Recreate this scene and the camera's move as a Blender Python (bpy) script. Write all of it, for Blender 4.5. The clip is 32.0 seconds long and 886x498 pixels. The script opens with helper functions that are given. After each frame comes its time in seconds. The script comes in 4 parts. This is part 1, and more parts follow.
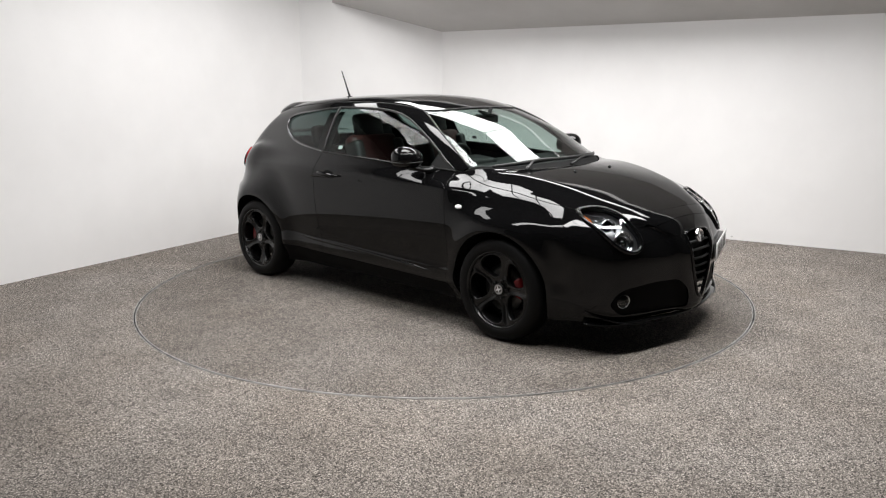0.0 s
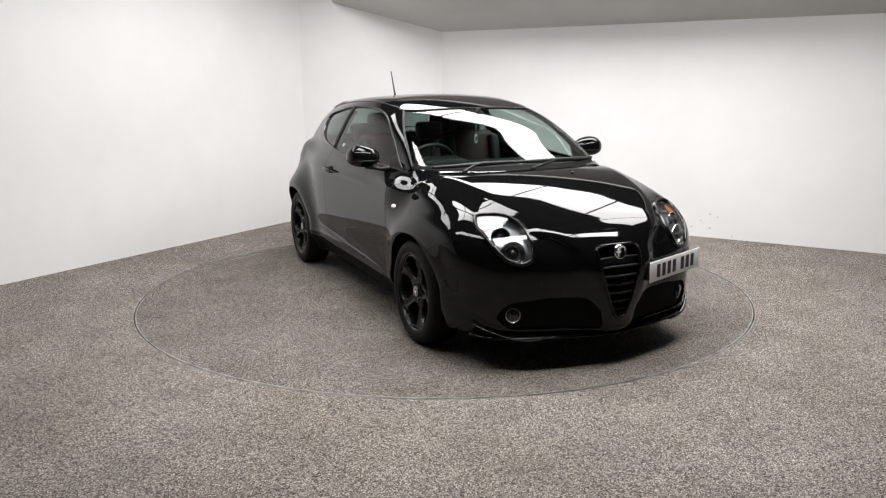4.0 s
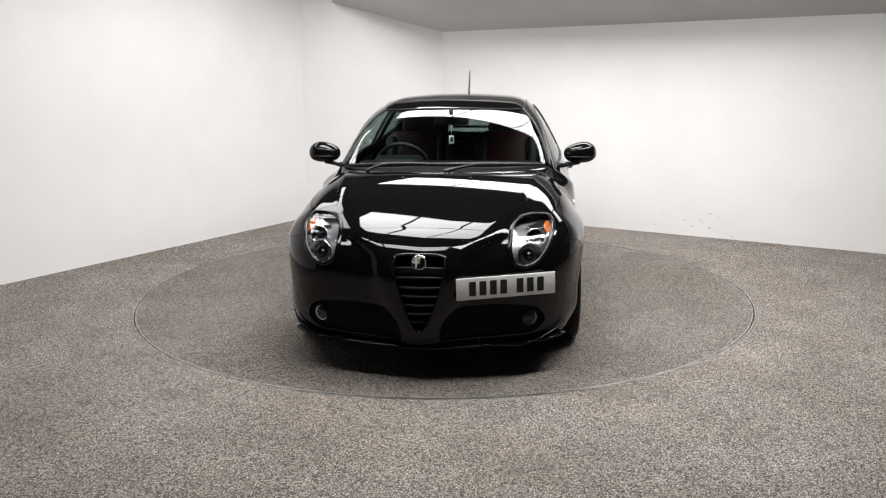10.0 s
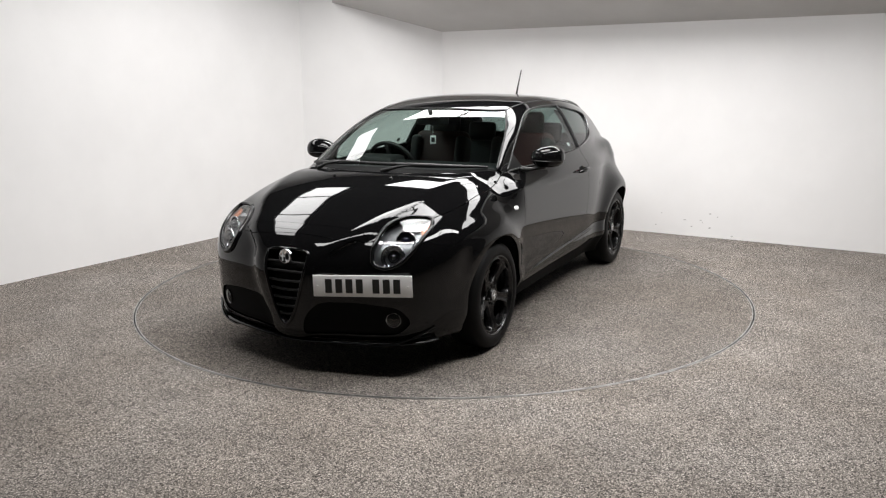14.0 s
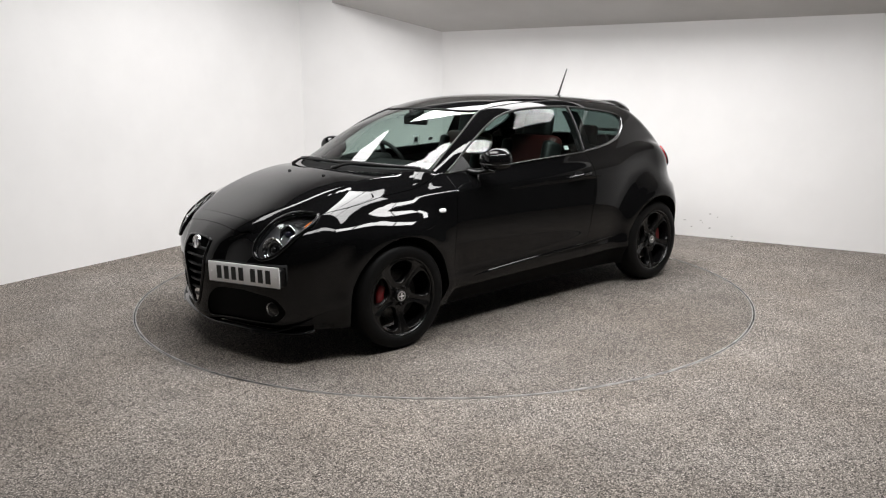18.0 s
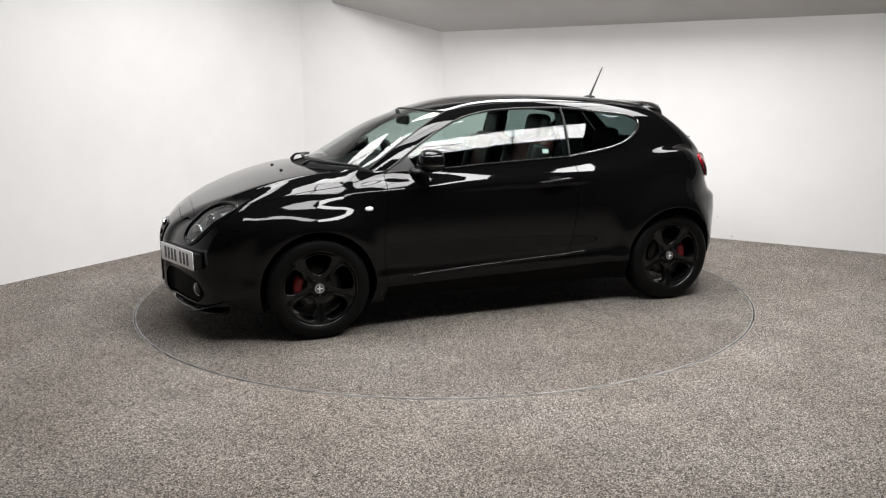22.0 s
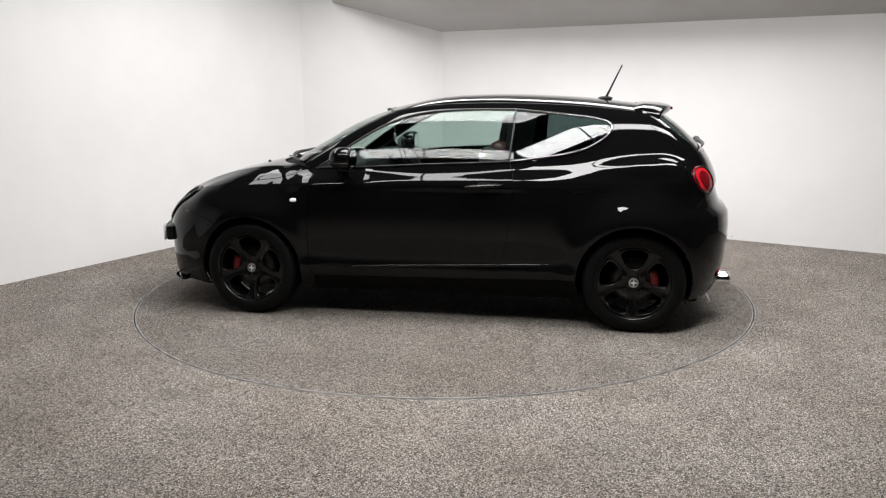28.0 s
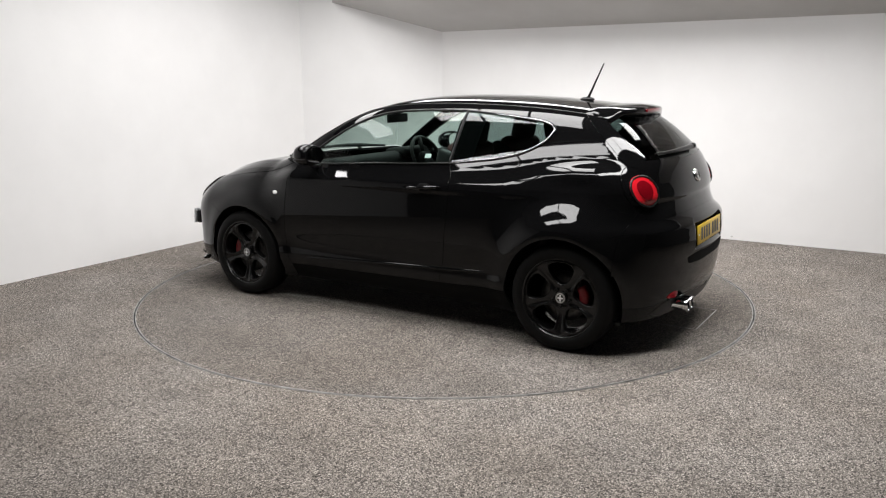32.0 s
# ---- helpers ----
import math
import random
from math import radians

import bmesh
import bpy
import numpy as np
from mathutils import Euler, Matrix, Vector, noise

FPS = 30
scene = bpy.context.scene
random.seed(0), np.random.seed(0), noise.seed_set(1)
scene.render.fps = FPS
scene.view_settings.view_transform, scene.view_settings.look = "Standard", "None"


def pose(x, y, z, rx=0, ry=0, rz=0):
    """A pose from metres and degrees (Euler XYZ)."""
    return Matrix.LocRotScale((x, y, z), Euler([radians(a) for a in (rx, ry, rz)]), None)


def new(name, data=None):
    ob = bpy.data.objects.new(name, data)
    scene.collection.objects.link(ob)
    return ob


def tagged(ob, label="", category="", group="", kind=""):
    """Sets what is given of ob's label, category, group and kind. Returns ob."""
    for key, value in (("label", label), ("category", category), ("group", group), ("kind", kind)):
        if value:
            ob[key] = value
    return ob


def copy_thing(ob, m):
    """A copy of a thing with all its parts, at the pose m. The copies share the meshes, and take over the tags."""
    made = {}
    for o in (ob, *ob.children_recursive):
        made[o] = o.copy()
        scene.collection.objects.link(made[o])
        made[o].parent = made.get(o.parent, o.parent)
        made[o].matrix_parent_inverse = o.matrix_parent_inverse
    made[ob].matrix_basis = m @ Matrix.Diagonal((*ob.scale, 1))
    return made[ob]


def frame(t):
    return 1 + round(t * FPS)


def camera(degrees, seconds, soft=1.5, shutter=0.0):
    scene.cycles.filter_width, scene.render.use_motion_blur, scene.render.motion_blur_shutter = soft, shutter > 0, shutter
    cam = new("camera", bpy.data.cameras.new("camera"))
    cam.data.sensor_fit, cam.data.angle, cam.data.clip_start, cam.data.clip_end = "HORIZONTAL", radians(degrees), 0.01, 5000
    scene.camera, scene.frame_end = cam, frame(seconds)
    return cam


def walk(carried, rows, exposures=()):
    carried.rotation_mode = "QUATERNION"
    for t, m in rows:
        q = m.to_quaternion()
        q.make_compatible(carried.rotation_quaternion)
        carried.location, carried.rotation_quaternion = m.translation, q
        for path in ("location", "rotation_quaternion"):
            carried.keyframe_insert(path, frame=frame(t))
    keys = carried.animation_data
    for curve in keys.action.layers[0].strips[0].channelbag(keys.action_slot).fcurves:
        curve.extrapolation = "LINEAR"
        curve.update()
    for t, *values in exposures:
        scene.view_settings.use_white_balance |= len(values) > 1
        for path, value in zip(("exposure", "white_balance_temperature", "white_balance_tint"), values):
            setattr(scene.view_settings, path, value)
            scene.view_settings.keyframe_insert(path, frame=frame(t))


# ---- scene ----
# ---- camera ----
cam = camera(58.8, 32.0, soft=1.2, shutter=0.0)
EYE = pose(0.0, -5.853, 1.501, 78.332, 0, 0.045) @ pose(0, 0, 0, 0, 0, -0.41)
walk(cam, [(0.0, EYE), (32.0, EYE)])

# ---- light: bright ceiling panels in a white studio ----
world = bpy.data.worlds.new("world")
world.use_nodes = True
scene.world = world
world.node_tree.nodes["Background"].inputs[0].default_value = (0.9, 0.95, 1.0, 1)
world.node_tree.nodes["Background"].inputs[1].default_value = 0.0
scene.view_settings.exposure = 0.0
PANEL_LIGHT = 17.8


# ---- materials ----
def mat(name, colour, rough=0.5, metal=0.0, **more):
    m = bpy.data.materials.new(name)
    m.use_nodes = True
    b = m.node_tree.nodes["Principled BSDF"]
    b.inputs["Base Color"].default_value = (*colour, 1)
    b.inputs["Roughness"].default_value = rough
    b.inputs["Metallic"].default_value = metal
    for k, v in more.items():
        b.inputs[k.replace("_", " ")].default_value = v
    return m


def node(m, kind, **inputs):
    n = m.node_tree.nodes.new(kind)
    for k, v in inputs.items():
        n.inputs[k.replace("_", " ")].default_value = v
    return n


def link(m, a, b):
    m.node_tree.links.new(a, b)


def mottled(m, scale, dark, light, detail=4.0, bump=0.0, low=0.35, high=0.65, distance=0.002, fine=None):
    """Lets the base colour wander between two tones, with relief of the same grain."""
    b = m.node_tree.nodes["Principled BSDF"]
    tex = node(m, "ShaderNodeTexCoord")
    n = node(m, "ShaderNodeTexNoise", Scale=scale, Detail=detail, Roughness=0.6)
    link(m, tex.outputs["Object"], n.inputs["Vector"])
    r = node(m, "ShaderNodeValToRGB")
    r.color_ramp.elements[0].position, r.color_ramp.elements[1].position = low, high
    r.color_ramp.elements[0].color, r.color_ramp.elements[1].color = (*dark, 1), (*light, 1)
    link(m, n.outputs["Fac"], r.inputs["Fac"])
    link(m, r.outputs["Color"], b.inputs["Base Color"])
    if bump:
        k = node(m, "ShaderNodeBump", Strength=bump, Distance=distance)
        link(m, n.outputs["Fac"], k.inputs["Height"])
        link(m, k.outputs["Normal"], b.inputs["Normal"])
    return m


def glassy(name, tint, rough=0.0, floor_gloss=0.07):
    """A thin pane: lets tinted light through and mirrors by Fresnel."""
    m = bpy.data.materials.new(name)
    m.use_nodes = True
    t = m.node_tree
    t.nodes.clear()
    out = t.nodes.new("ShaderNodeOutputMaterial")
    mix = t.nodes.new("ShaderNodeMixShader")
    facing = t.nodes.new("ShaderNodeLayerWeight")
    facing.inputs["Blend"].default_value = 0.5
    power = t.nodes.new("ShaderNodeMath")
    power.operation = "POWER"
    power.inputs[1].default_value = 5.0
    fres = t.nodes.new("ShaderNodeMapRange")
    fres.inputs["To Min"].default_value = floor_gloss
    t.links.new(facing.outputs["Facing"], power.inputs[0])
    t.links.new(power.outputs[0], fres.inputs["Value"])
    clear = t.nodes.new("ShaderNodeBsdfTransparent")
    clear.inputs["Color"].default_value = (*tint, 1)
    gloss = t.nodes.new("ShaderNodeBsdfGlossy")
    gloss.inputs["Roughness"].default_value = rough
    t.links.new(fres.outputs[0], mix.inputs[0])
    t.links.new(clear.outputs[0], mix.inputs[1])
    t.links.new(gloss.outputs[0], mix.inputs[2])
    t.links.new(mix.outputs[0], out.inputs[0])
    return m


def glow(name, colour, strength):
    m = mat(name, (0.8, 0.8, 0.8), 0.5)
    b = m.node_tree.nodes["Principled BSDF"]
    b.inputs["Emission Color"].default_value = (*colour, 1)
    b.inputs["Emission Strength"].default_value = strength
    return m


PAINT = mat("black_paint", (0.0030, 0.0030, 0.0032), 0.03, Specular_IOR_Level=0.30)
SATIN = mat("satin_black_trim", (0.007, 0.007, 0.007), 0.32, Specular_IOR_Level=0.3)
PLASTIC = mottled(mat("grained_black_plastic", (0.012, 0.012, 0.012), 0.55, Specular_IOR_Level=0.2), 900, (0.006,) * 3, (0.013,) * 3, bump=0.2)
RUBBER = mottled(mat("tyre_rubber", (0.008, 0.008, 0.008), 0.55), 120, (0.0025,) * 3, (0.005,) * 3, bump=0.15)
RUBBER.node_tree.nodes["Principled BSDF"].inputs["Specular IOR Level"].default_value = 0.14
SEAL = mat("seal_rubber", (0.008, 0.008, 0.008), 0.45)
RIM = mat("gloss_black_alloy", (0.003, 0.003, 0.003), 0.27, 0.0, Specular_IOR_Level=0.42)
SILVER = mat("silver_badge", (0.55, 0.55, 0.56), 0.38, 1.0)
CHROME = mat("chrome", (0.85, 0.85, 0.86), 0.08, 1.0)
STEEL = mottled(mat("brake_steel", (0.3, 0.3, 0.3), 0.45, 1.0), 60, (0.05, 0.048, 0.045), (0.10, 0.097, 0.093))
RED_PAINT = mat("red_caliper", (0.12, 0.002, 0.004), 0.35)
RED_LENS = mat("red_lens", (0.62, 0.012, 0.022), 0.10, 0.0, Coat_Weight=0.8)
RED_DEEP = mat("deep_red_lens", (0.16, 0.002, 0.006), 0.12, 0.0, Coat_Weight=0.8)
AMBER = mat("amber_lens", (0.50, 0.13, 0.03), 0.15)
LENS = glassy("clear_lens", (0.93, 0.95, 0.96))
WINDSCREEN = glassy("windscreen_glass", (0.62, 0.70, 0.67))
SIDE_GLASS = glassy("side_glass", (0.60, 0.70, 0.67), floor_gloss=0.034)
DARK_GLASS = glassy("tinted_glass", (0.24, 0.30, 0.29), floor_gloss=0.038)
WHITE = mat("white_plate", (0.88, 0.88, 0.88), 0.35)
YELLOW = mat("yellow_plate", (0.78, 0.52, 0.03), 0.35)
INK = mat("black_ink", (0.010, 0.010, 0.010), 0.4)
LEATHER = mottled(mat("black_leather", (0.02, 0.02, 0.02), 0.5), 300, (0.005,) * 3, (0.010,) * 3, bump=0.2)
RED_CLOTH = mottled(mat("dark_red_leather", (0.10, 0.012, 0.010), 0.5), 200, (0.035, 0.005, 0.0045), (0.06, 0.008, 0.007), bump=0.2)
LINER = mat("liner_black", (0.004, 0.004, 0.004), 0.8, Specular_IOR_Level=0.12)


# ---- the car's outer form: x forward, y to its left, z up, origin on the floor between the axles ----
WB = 1.2555


def curve(*pts):
    """A smooth function through the points (a, b), flat in slope beyond its ends."""
    a = np.array([q[0] for q in pts], float)
    b = np.array([q[1] for q in pts], float)
    h = np.diff(a)
    s = np.diff(b) / h
    m = np.zeros_like(a)
    m[0], m[-1] = s[0], s[-1]
    for i in range(1, len(a) - 1):
        m[i] = (s[i - 1] * h[i] + s[i] * h[i - 1]) / (h[i] + h[i - 1])

    def value(x):
        x = np.asarray(x, float)
        i = np.clip(np.searchsorted(a, x) - 1, 0, len(a) - 2)
        t = (x - a[i]) / h[i]
        tc = np.clip(t, 0, 1)
        v = ((1 + 2 * tc) * (1 - tc) ** 2 * b[i] + tc * (1 - tc) ** 2 * h[i] * m[i]
             + tc * tc * (3 - 2 * tc) * b[i + 1] + tc * tc * (tc - 1) * h[i] * m[i + 1])
        return v + np.where(t < 0, t * h[i] * m[i], 0) + np.where(t > 1, (t - 1) * h[i] * m[i + 1], 0)
    return value


def smax(a, b, k):
    w = np.maximum(k - np.abs(a - b), 0) / k
    return np.maximum(a, b) + w * w * k * 0.25


def smin(a, b, k):
    return -smax(-a, -b, k)


def bump(x, c, w):
    return np.exp(-((x - c) / w) ** 2)


def step(x, c, w):
    t = np.clip((x - c) / w + 0.5, 0, 1)
    return t * t * (3 - 2 * t)


waist = curve((-2.1, .64), (-1.85, .79), (-1.6, .85), (-1.26, .868), (-.9, .848), (-.4, .835), (.3, .832), (.8, .842), (1.26, .858), (1.6, .825), (1.9, .75), (2.15, .63))
flank = curve((.05, -.09), (.18, -.062), (.30, -.018), (.42, -.016), (.55, -.004), (.70, 0), (.82, -.005), (.90, -.014), (.93, -.021), (.96, -.042), (1.0, -.078), (1.05, -.125), (1.3, -.36))
hood = curve((.4, 1.12), (.95, 1.0), (1.285, .974), (1.49, .931), (1.7, .864), (1.91, .779), (2.02, .722), (2.12, .64), (2.25, .50))
belt = curve((-1.95, .985), (-1.7, 1.015), (-1.3, 1.02), (-.8, .985), (0, .955), (.6, .93), (1., .91), (1.4, .88), (1.75, .81), (2.1, .66))
shoulder = curve((-1.9, .94), (-1.5, .925), (-.6, .925), (.1, .912), (.8, .885), (1.4, .87), (1.9, .86))
crease = curve((.8, .66), (1.1, .60), (1.5, .53), (1.8, .44), (1.92, .36), (2.0, .25), (2.1, .13))
shield = curve((.18, .02), (.30, .055), (.40, .10), (.50, .135), (.60, .160), (.65, .172), (.70, .235), (.743, .325), (.81, .40), (.86, .455), (.95, .54))
nose = curve((.0, 1.96), (.16, 2.06), (.22, 2.10), (.32, 2.115), (.45, 2.122), (.6, 2.118), (.7, 2.085), (.85, 1.97))
tail = curve((.0, -1.68), (.2, -1.80), (.32, -1.85), (.5, -1.874), (.66, -1.878), (.715, -1.866), (.755, -1.822), (.80, -1.800), (.97, -1.765), (1.06, -1.72), (1.2, -1.585), (1.32, -1.45), (1.42, -1.33))
glasshouse = curve((-1.8, .60), (-1.4, .672), (-.9, .745), (-.3, .775), (.3, .76), (.7, .71), (1.0, .665), (1.25, .57))
rooftop = curve((-1.7, 1.30), (-1.45, 1.352), (-1.2, 1.392), (-.97, 1.418), (-.55, 1.443), (-.25, 1.447), (.05, 1.43), (.25, 1.397), (.46, 1.345), (.663, 1.270), (.87, 1.158), (1.1, 1.03), (1.3, .91))


def lower(x, y, z):
    a = np.abs(y)
    zs = z + (.93 - shoulder(x)) * step(z, .66, .28)
    side = a - waist(x) - flank(zs) * (0.6 + 0.4 * step(x, 1.9, -.8))
    # flared arches
    for c in (WB, -WB):
        r = np.hypot(x - c, (z - .31))
        side = side - (.014 if c > 0 else .020) * bump(r, .37, .07) * step(z, .12, .2)
    # tucked rear shoulder, wide rear corners low down
    side = side - .016 * step(x, -1.2, -.4) * step(z, .50, -.18)
    # hollow between the rear shoulder and the bulge over the wheel
    reach = np.hypot(x + WB, z - .31)
    ramp = smin(smax((reach - .425) / .155, 0, .3), 1, .3)
    side = side + .088 * ramp * step(z, 1.0, -.16) * bump(x, -1.33, .42)
    # front wings draw in towards the hood, with a slight hollow over the wheel
    wing = step(x, .95, .32) * step(x, 1.72, -.40)
    side = side + (.080 * step(z, .785, .25) + .006 * bump(z, .80, .04)) * wing
    # hollow along the doors and the sill blade
    side = side + (.006 * bump(z, .43, .10) + .045 * step(z, .27, -.16)) * step(np.abs(x), .95, -.25)
    # the top: hood between the wings, shoulder behind
    f = step(x, .95, .5)
    # smooth between two creases that run from the grille to the windscreen pillars, falling off outside them
    yc = crease(x)
    fall = .5 * (a - yc + np.sqrt((a - yc) ** 2 + .00015))
    away = step(x, 1.82, .20)
    h = hood(x) + .004 - .05 * a * a - (.22 - .15 * away) * fall
    h = h - .003 - .015 * step(x, 1.78, .34)
    h = h + .008 * bump(a, .70, .11) * step(x, 1.0, .5) * step(x, 1.85, -.4)
    top = z - (f * h + (1 - f) * (belt(x) + .05))
    sweep = .16 * (np.sqrt(a * a + .0004) - .02) + .10 * a * a + .30 * a ** 4
    front = x - (nose(z) - .008 - sweep)
    rear = (tail(z) + .17 * a * a + .29 * a ** 4) - x
    # number plate recess
    rear = rear + .030 * (1 - step(a, .285, .03)) * step(z, .578, .03) * (1 - step(z, .712, .03))
    d = smax(side, top, .10 + .015 * f)
    d = smax(d, front, .13)
    # the raised middle of the hood, drawn to a point round the grille
    w = step(x, 1.74, .30)
    half = (1 - w) * yc + w * shield(z)
    over = z - (hood(x) + .004 - .055 * a * a)
    middle = smax(over, x - (nose(z) + .018 - sweep), .10)
    middle = smax(smax(middle, (a - half - 2.0 * np.clip(-over, 0, .030)) * .45, .026), 1.0 - x, .05)
    d = smin(d, middle, .045)
    d = smax(d, rear, .22)
    return smax(d, .15 + .03 * step(x, 1.5, .6) - z, .03)


def upper(x, y, z):
    a = np.abs(y)
    side = a - (glasshouse(x) - .46 * (z - 1.0) - .28 * np.clip(z - 1.0, 0, 1) ** 2)
    top = z - (rooftop(x) - (.10 + .10 * step(x, .35, .5)) * a * a - .10 * a ** 4)
    rear = (tail(z) + .16 * a * a + .25 * a ** 4) - x
    d = smax(side * .92, top * .92, .11 - .06 * step(x, .3, .4))
    d = smax(d, rear * .8, .10)
    return smax(d, .88 - z, .02)


def form(x, y, z):
    return smin(lower(x, y, z), upper(x, y, z), .03)


def grad(x, y, z, e=.002):
    g = np.stack([form(x + e, y, z) - form(x - e, y, z), form(x, y + e, z) - form(x, y - e, z), form(x, y, z + e) - form(x, y, z - e)], -1)
    return g / np.linalg.norm(g, axis=-1, keepdims=True)


def shoot(o, d, far=1.6):
    """Walks in from o + far d towards o until it meets the form."""
    s = np.full(len(o), float(far))
    for k in range(60):
        q = o + d * s[:, None]
        s = s - .75 * form(q[:, 0], q[:, 1], q[:, 2])
    return o + d * s[:, None]


# ---- building helpers ----
def part(name, verts, faces, material, parent=None, label="", normals=None, smooth=True, at=None):
    """Links one mesh as a part under its thing (or as a thing, with no parent)."""
    me = bpy.data.meshes.new(name)
    me.from_pydata([tuple(v) for v in verts], [], [tuple(f) for f in faces])
    me.materials.append(material)
    if smooth:
        me.shade_smooth()
    if normals is not None:
        me.normals_split_custom_set_from_vertices([tuple(n) for n in normals])
    me.update()
    ob = new(name, me)
    if parent is not None:
        ob.parent = parent
    if label:
        ob["label"] = label
    if at is not None:
        ob.matrix_basis = at
    return ob


def mirrored(ob, parent=None, label=""):
    """The same part on the car's other side."""
    me = ob.data
    v = np.empty(len(me.vertices) * 3)
    me.vertices.foreach_get("co", v)
    v = v.reshape(-1, 3) * (1, -1, 1)
    normals = None
    if "custom_normal" in me.attributes:
        n = np.array([c.vector[:] for c in me.corner_normals])
        loops = np.array([l.vertex_index for l in me.loops])
        normals = np.zeros_like(v)
        normals[loops] = n * (1, -1, 1)
    out = part(ob.name.split(".")[0], v, [list(p.vertices)[::-1] for p in me.polygons], me.materials[0], parent or ob.parent, label or ob.get("label", ""), normals)
    return out


def spline(pts, gap=0.02):
    """A dense smooth open line through the points."""
    p = np.array(pts, float)
    if len(p) == 2:
        k = max(2, int(np.linalg.norm(p[1] - p[0]) / gap) + 1)
        return p[0] + (p[1] - p[0]) * np.linspace(0, 1, k)[:, None]
    s = np.concatenate([[0], np.cumsum(np.linalg.norm(np.diff(p, axis=0), axis=1))])
    k = max(3, int(s[-1] / gap) + 1)
    f = [curve(*zip(s, p[:, i])) for i in range(p.shape[1])]
    t = np.linspace(0, s[-1], k)
    return np.stack([g(t) for g in f], -1)


def loop(pts, gap=0.02):
    """A dense smooth closed line through the points."""
    p = list(pts)
    d = spline(p[-3:] + p + p[:3], gap)
    a = np.argmin(np.linalg.norm(d[: len(d) // 2] - np.array(p[0]), axis=1))
    b = len(d) // 2 + np.argmin(np.linalg.norm(d[len(d) // 2:] - np.array(p[0]), axis=1))
    return d[a:b]


def snap(p):
    """Moves points onto the car's form."""
    p = np.array(p, float)
    for k in range(6):
        g = grad(p[:, 0], p[:, 1], p[:, 2])
        p = p - g * form(p[:, 0], p[:, 1], p[:, 2])[:, None] * 0.9
    return p


def sideways(pts, gap=0.02):
    """A line on the car's left flank, from points (x, z)."""
    q = spline(pts, gap)
    o = np.stack([q[:, 0], np.zeros(len(q)), q[:, 1]], -1)
    return shoot(o, np.tile([0.0, 1, 0], (len(q), 1)), 1.1)


def arc(cx, cz, r, a0, a1, n=26):
    a = np.radians(np.linspace(a0, a1, n))
    q = np.stack([cx + r * np.cos(a), np.zeros(n), cz + r * np.sin(a)], -1)
    return shoot(q, np.tile([0.0, 1, 0], (n, 1)), 1.1)


MODES = {
    # unrolled from the middle of the car, from the nose and from the tail
    "barrel": (lambda p: np.stack([p[:, 0], .75 * np.arctan2(p[:, 2] - .72, p[:, 1])], -1),
               lambda q: (np.stack([q[:, 0], 0 * q[:, 0], 0 * q[:, 0] + .72], -1), np.stack([0 * q[:, 0], np.cos(q[:, 1] / .75), np.sin(q[:, 1] / .75)], -1)), 1.05),
    "top": (lambda p: p[:, :2].copy(), lambda q: (np.stack([q[:, 0], q[:, 1], 0 * q[:, 0] + .3], -1), np.tile([0.0, 0, 1], (len(q), 1))), 1.3),
    "nose": (lambda p: np.stack([.85 * np.arctan2(p[:, 1], p[:, 0] - 1.1), p[:, 2]], -1),
             lambda q: (np.stack([0 * q[:, 0] + 1.1, 0 * q[:, 0], q[:, 1]], -1), np.stack([np.cos(q[:, 0] / .85), np.sin(q[:, 0] / .85), 0 * q[:, 0]], -1)), 1.25),
    "tail": (lambda p: np.stack([.80 * np.arctan2(p[:, 1], -p[:, 0] - 1.0), p[:, 2]], -1),
             lambda q: (np.stack([0 * q[:, 0] - 1.0, 0 * q[:, 0], q[:, 1]], -1), np.stack([-np.cos(q[:, 0] / .80), np.sin(q[:, 0] / .80), 0 * q[:, 0]], -1)), 1.15),
}


def fill(outline, step_u, step_v):
    """Cuts a flat outline into a grid of faces."""
    bm = bmesh.new()
    keep = []
    for q in outline:
        if not keep or np.hypot(*(np.array(q) - keep[-1])) > 0.0004:
            keep.append(np.array(q))
    if np.hypot(*(keep[0] - keep[-1])) < 0.0004:
        keep.pop()
    bm.faces.new([bm.verts.new((q[0], q[1], 0)) for q in keep])
    bm.normal_update()
    bmesh.ops.triangulate(bm, faces=bm.faces[:])
    lo, hi = np.min(keep, axis=0), np.max(keep, axis=0)
    for axis, size in ((0, step_u), (1, step_v)):
        n = int((hi[axis] - lo[axis]) / size) + 1
        for k in range(1, n):
            co, no = [0, 0, 0], [0, 0, 0]
            co[axis], no[axis] = lo[axis] + (hi[axis] - lo[axis]) * k / n, 1
            bmesh.ops.bisect_plane(bm, geom=bm.verts[:] + bm.edges[:] + bm.faces[:], plane_co=co, plane_no=no, dist=0.0002)
    bmesh.ops.triangulate(bm, faces=[f for f in bm.faces if len(f.verts) > 4])
    bm.verts.index_update()
    q = np.array([v.co[:2] for v in bm.verts])
    faces = [[v.index for v in f.verts] for f in bm.faces]
    faces = [f if area2(q[f]) >= 0 else f[::-1] for f in faces]
    rim = [[l.vert.index, l.link_loop_next.vert.index] for e in bm.edges if len(e.link_loops) == 1 for l in e.link_loops]
    bm.free()
    return q, faces, rim


def area2(q):
    return 0.5 * np.sum(q[:, 0] * np.roll(q[:, 1], -1) - np.roll(q[:, 0], -1) * q[:, 1])


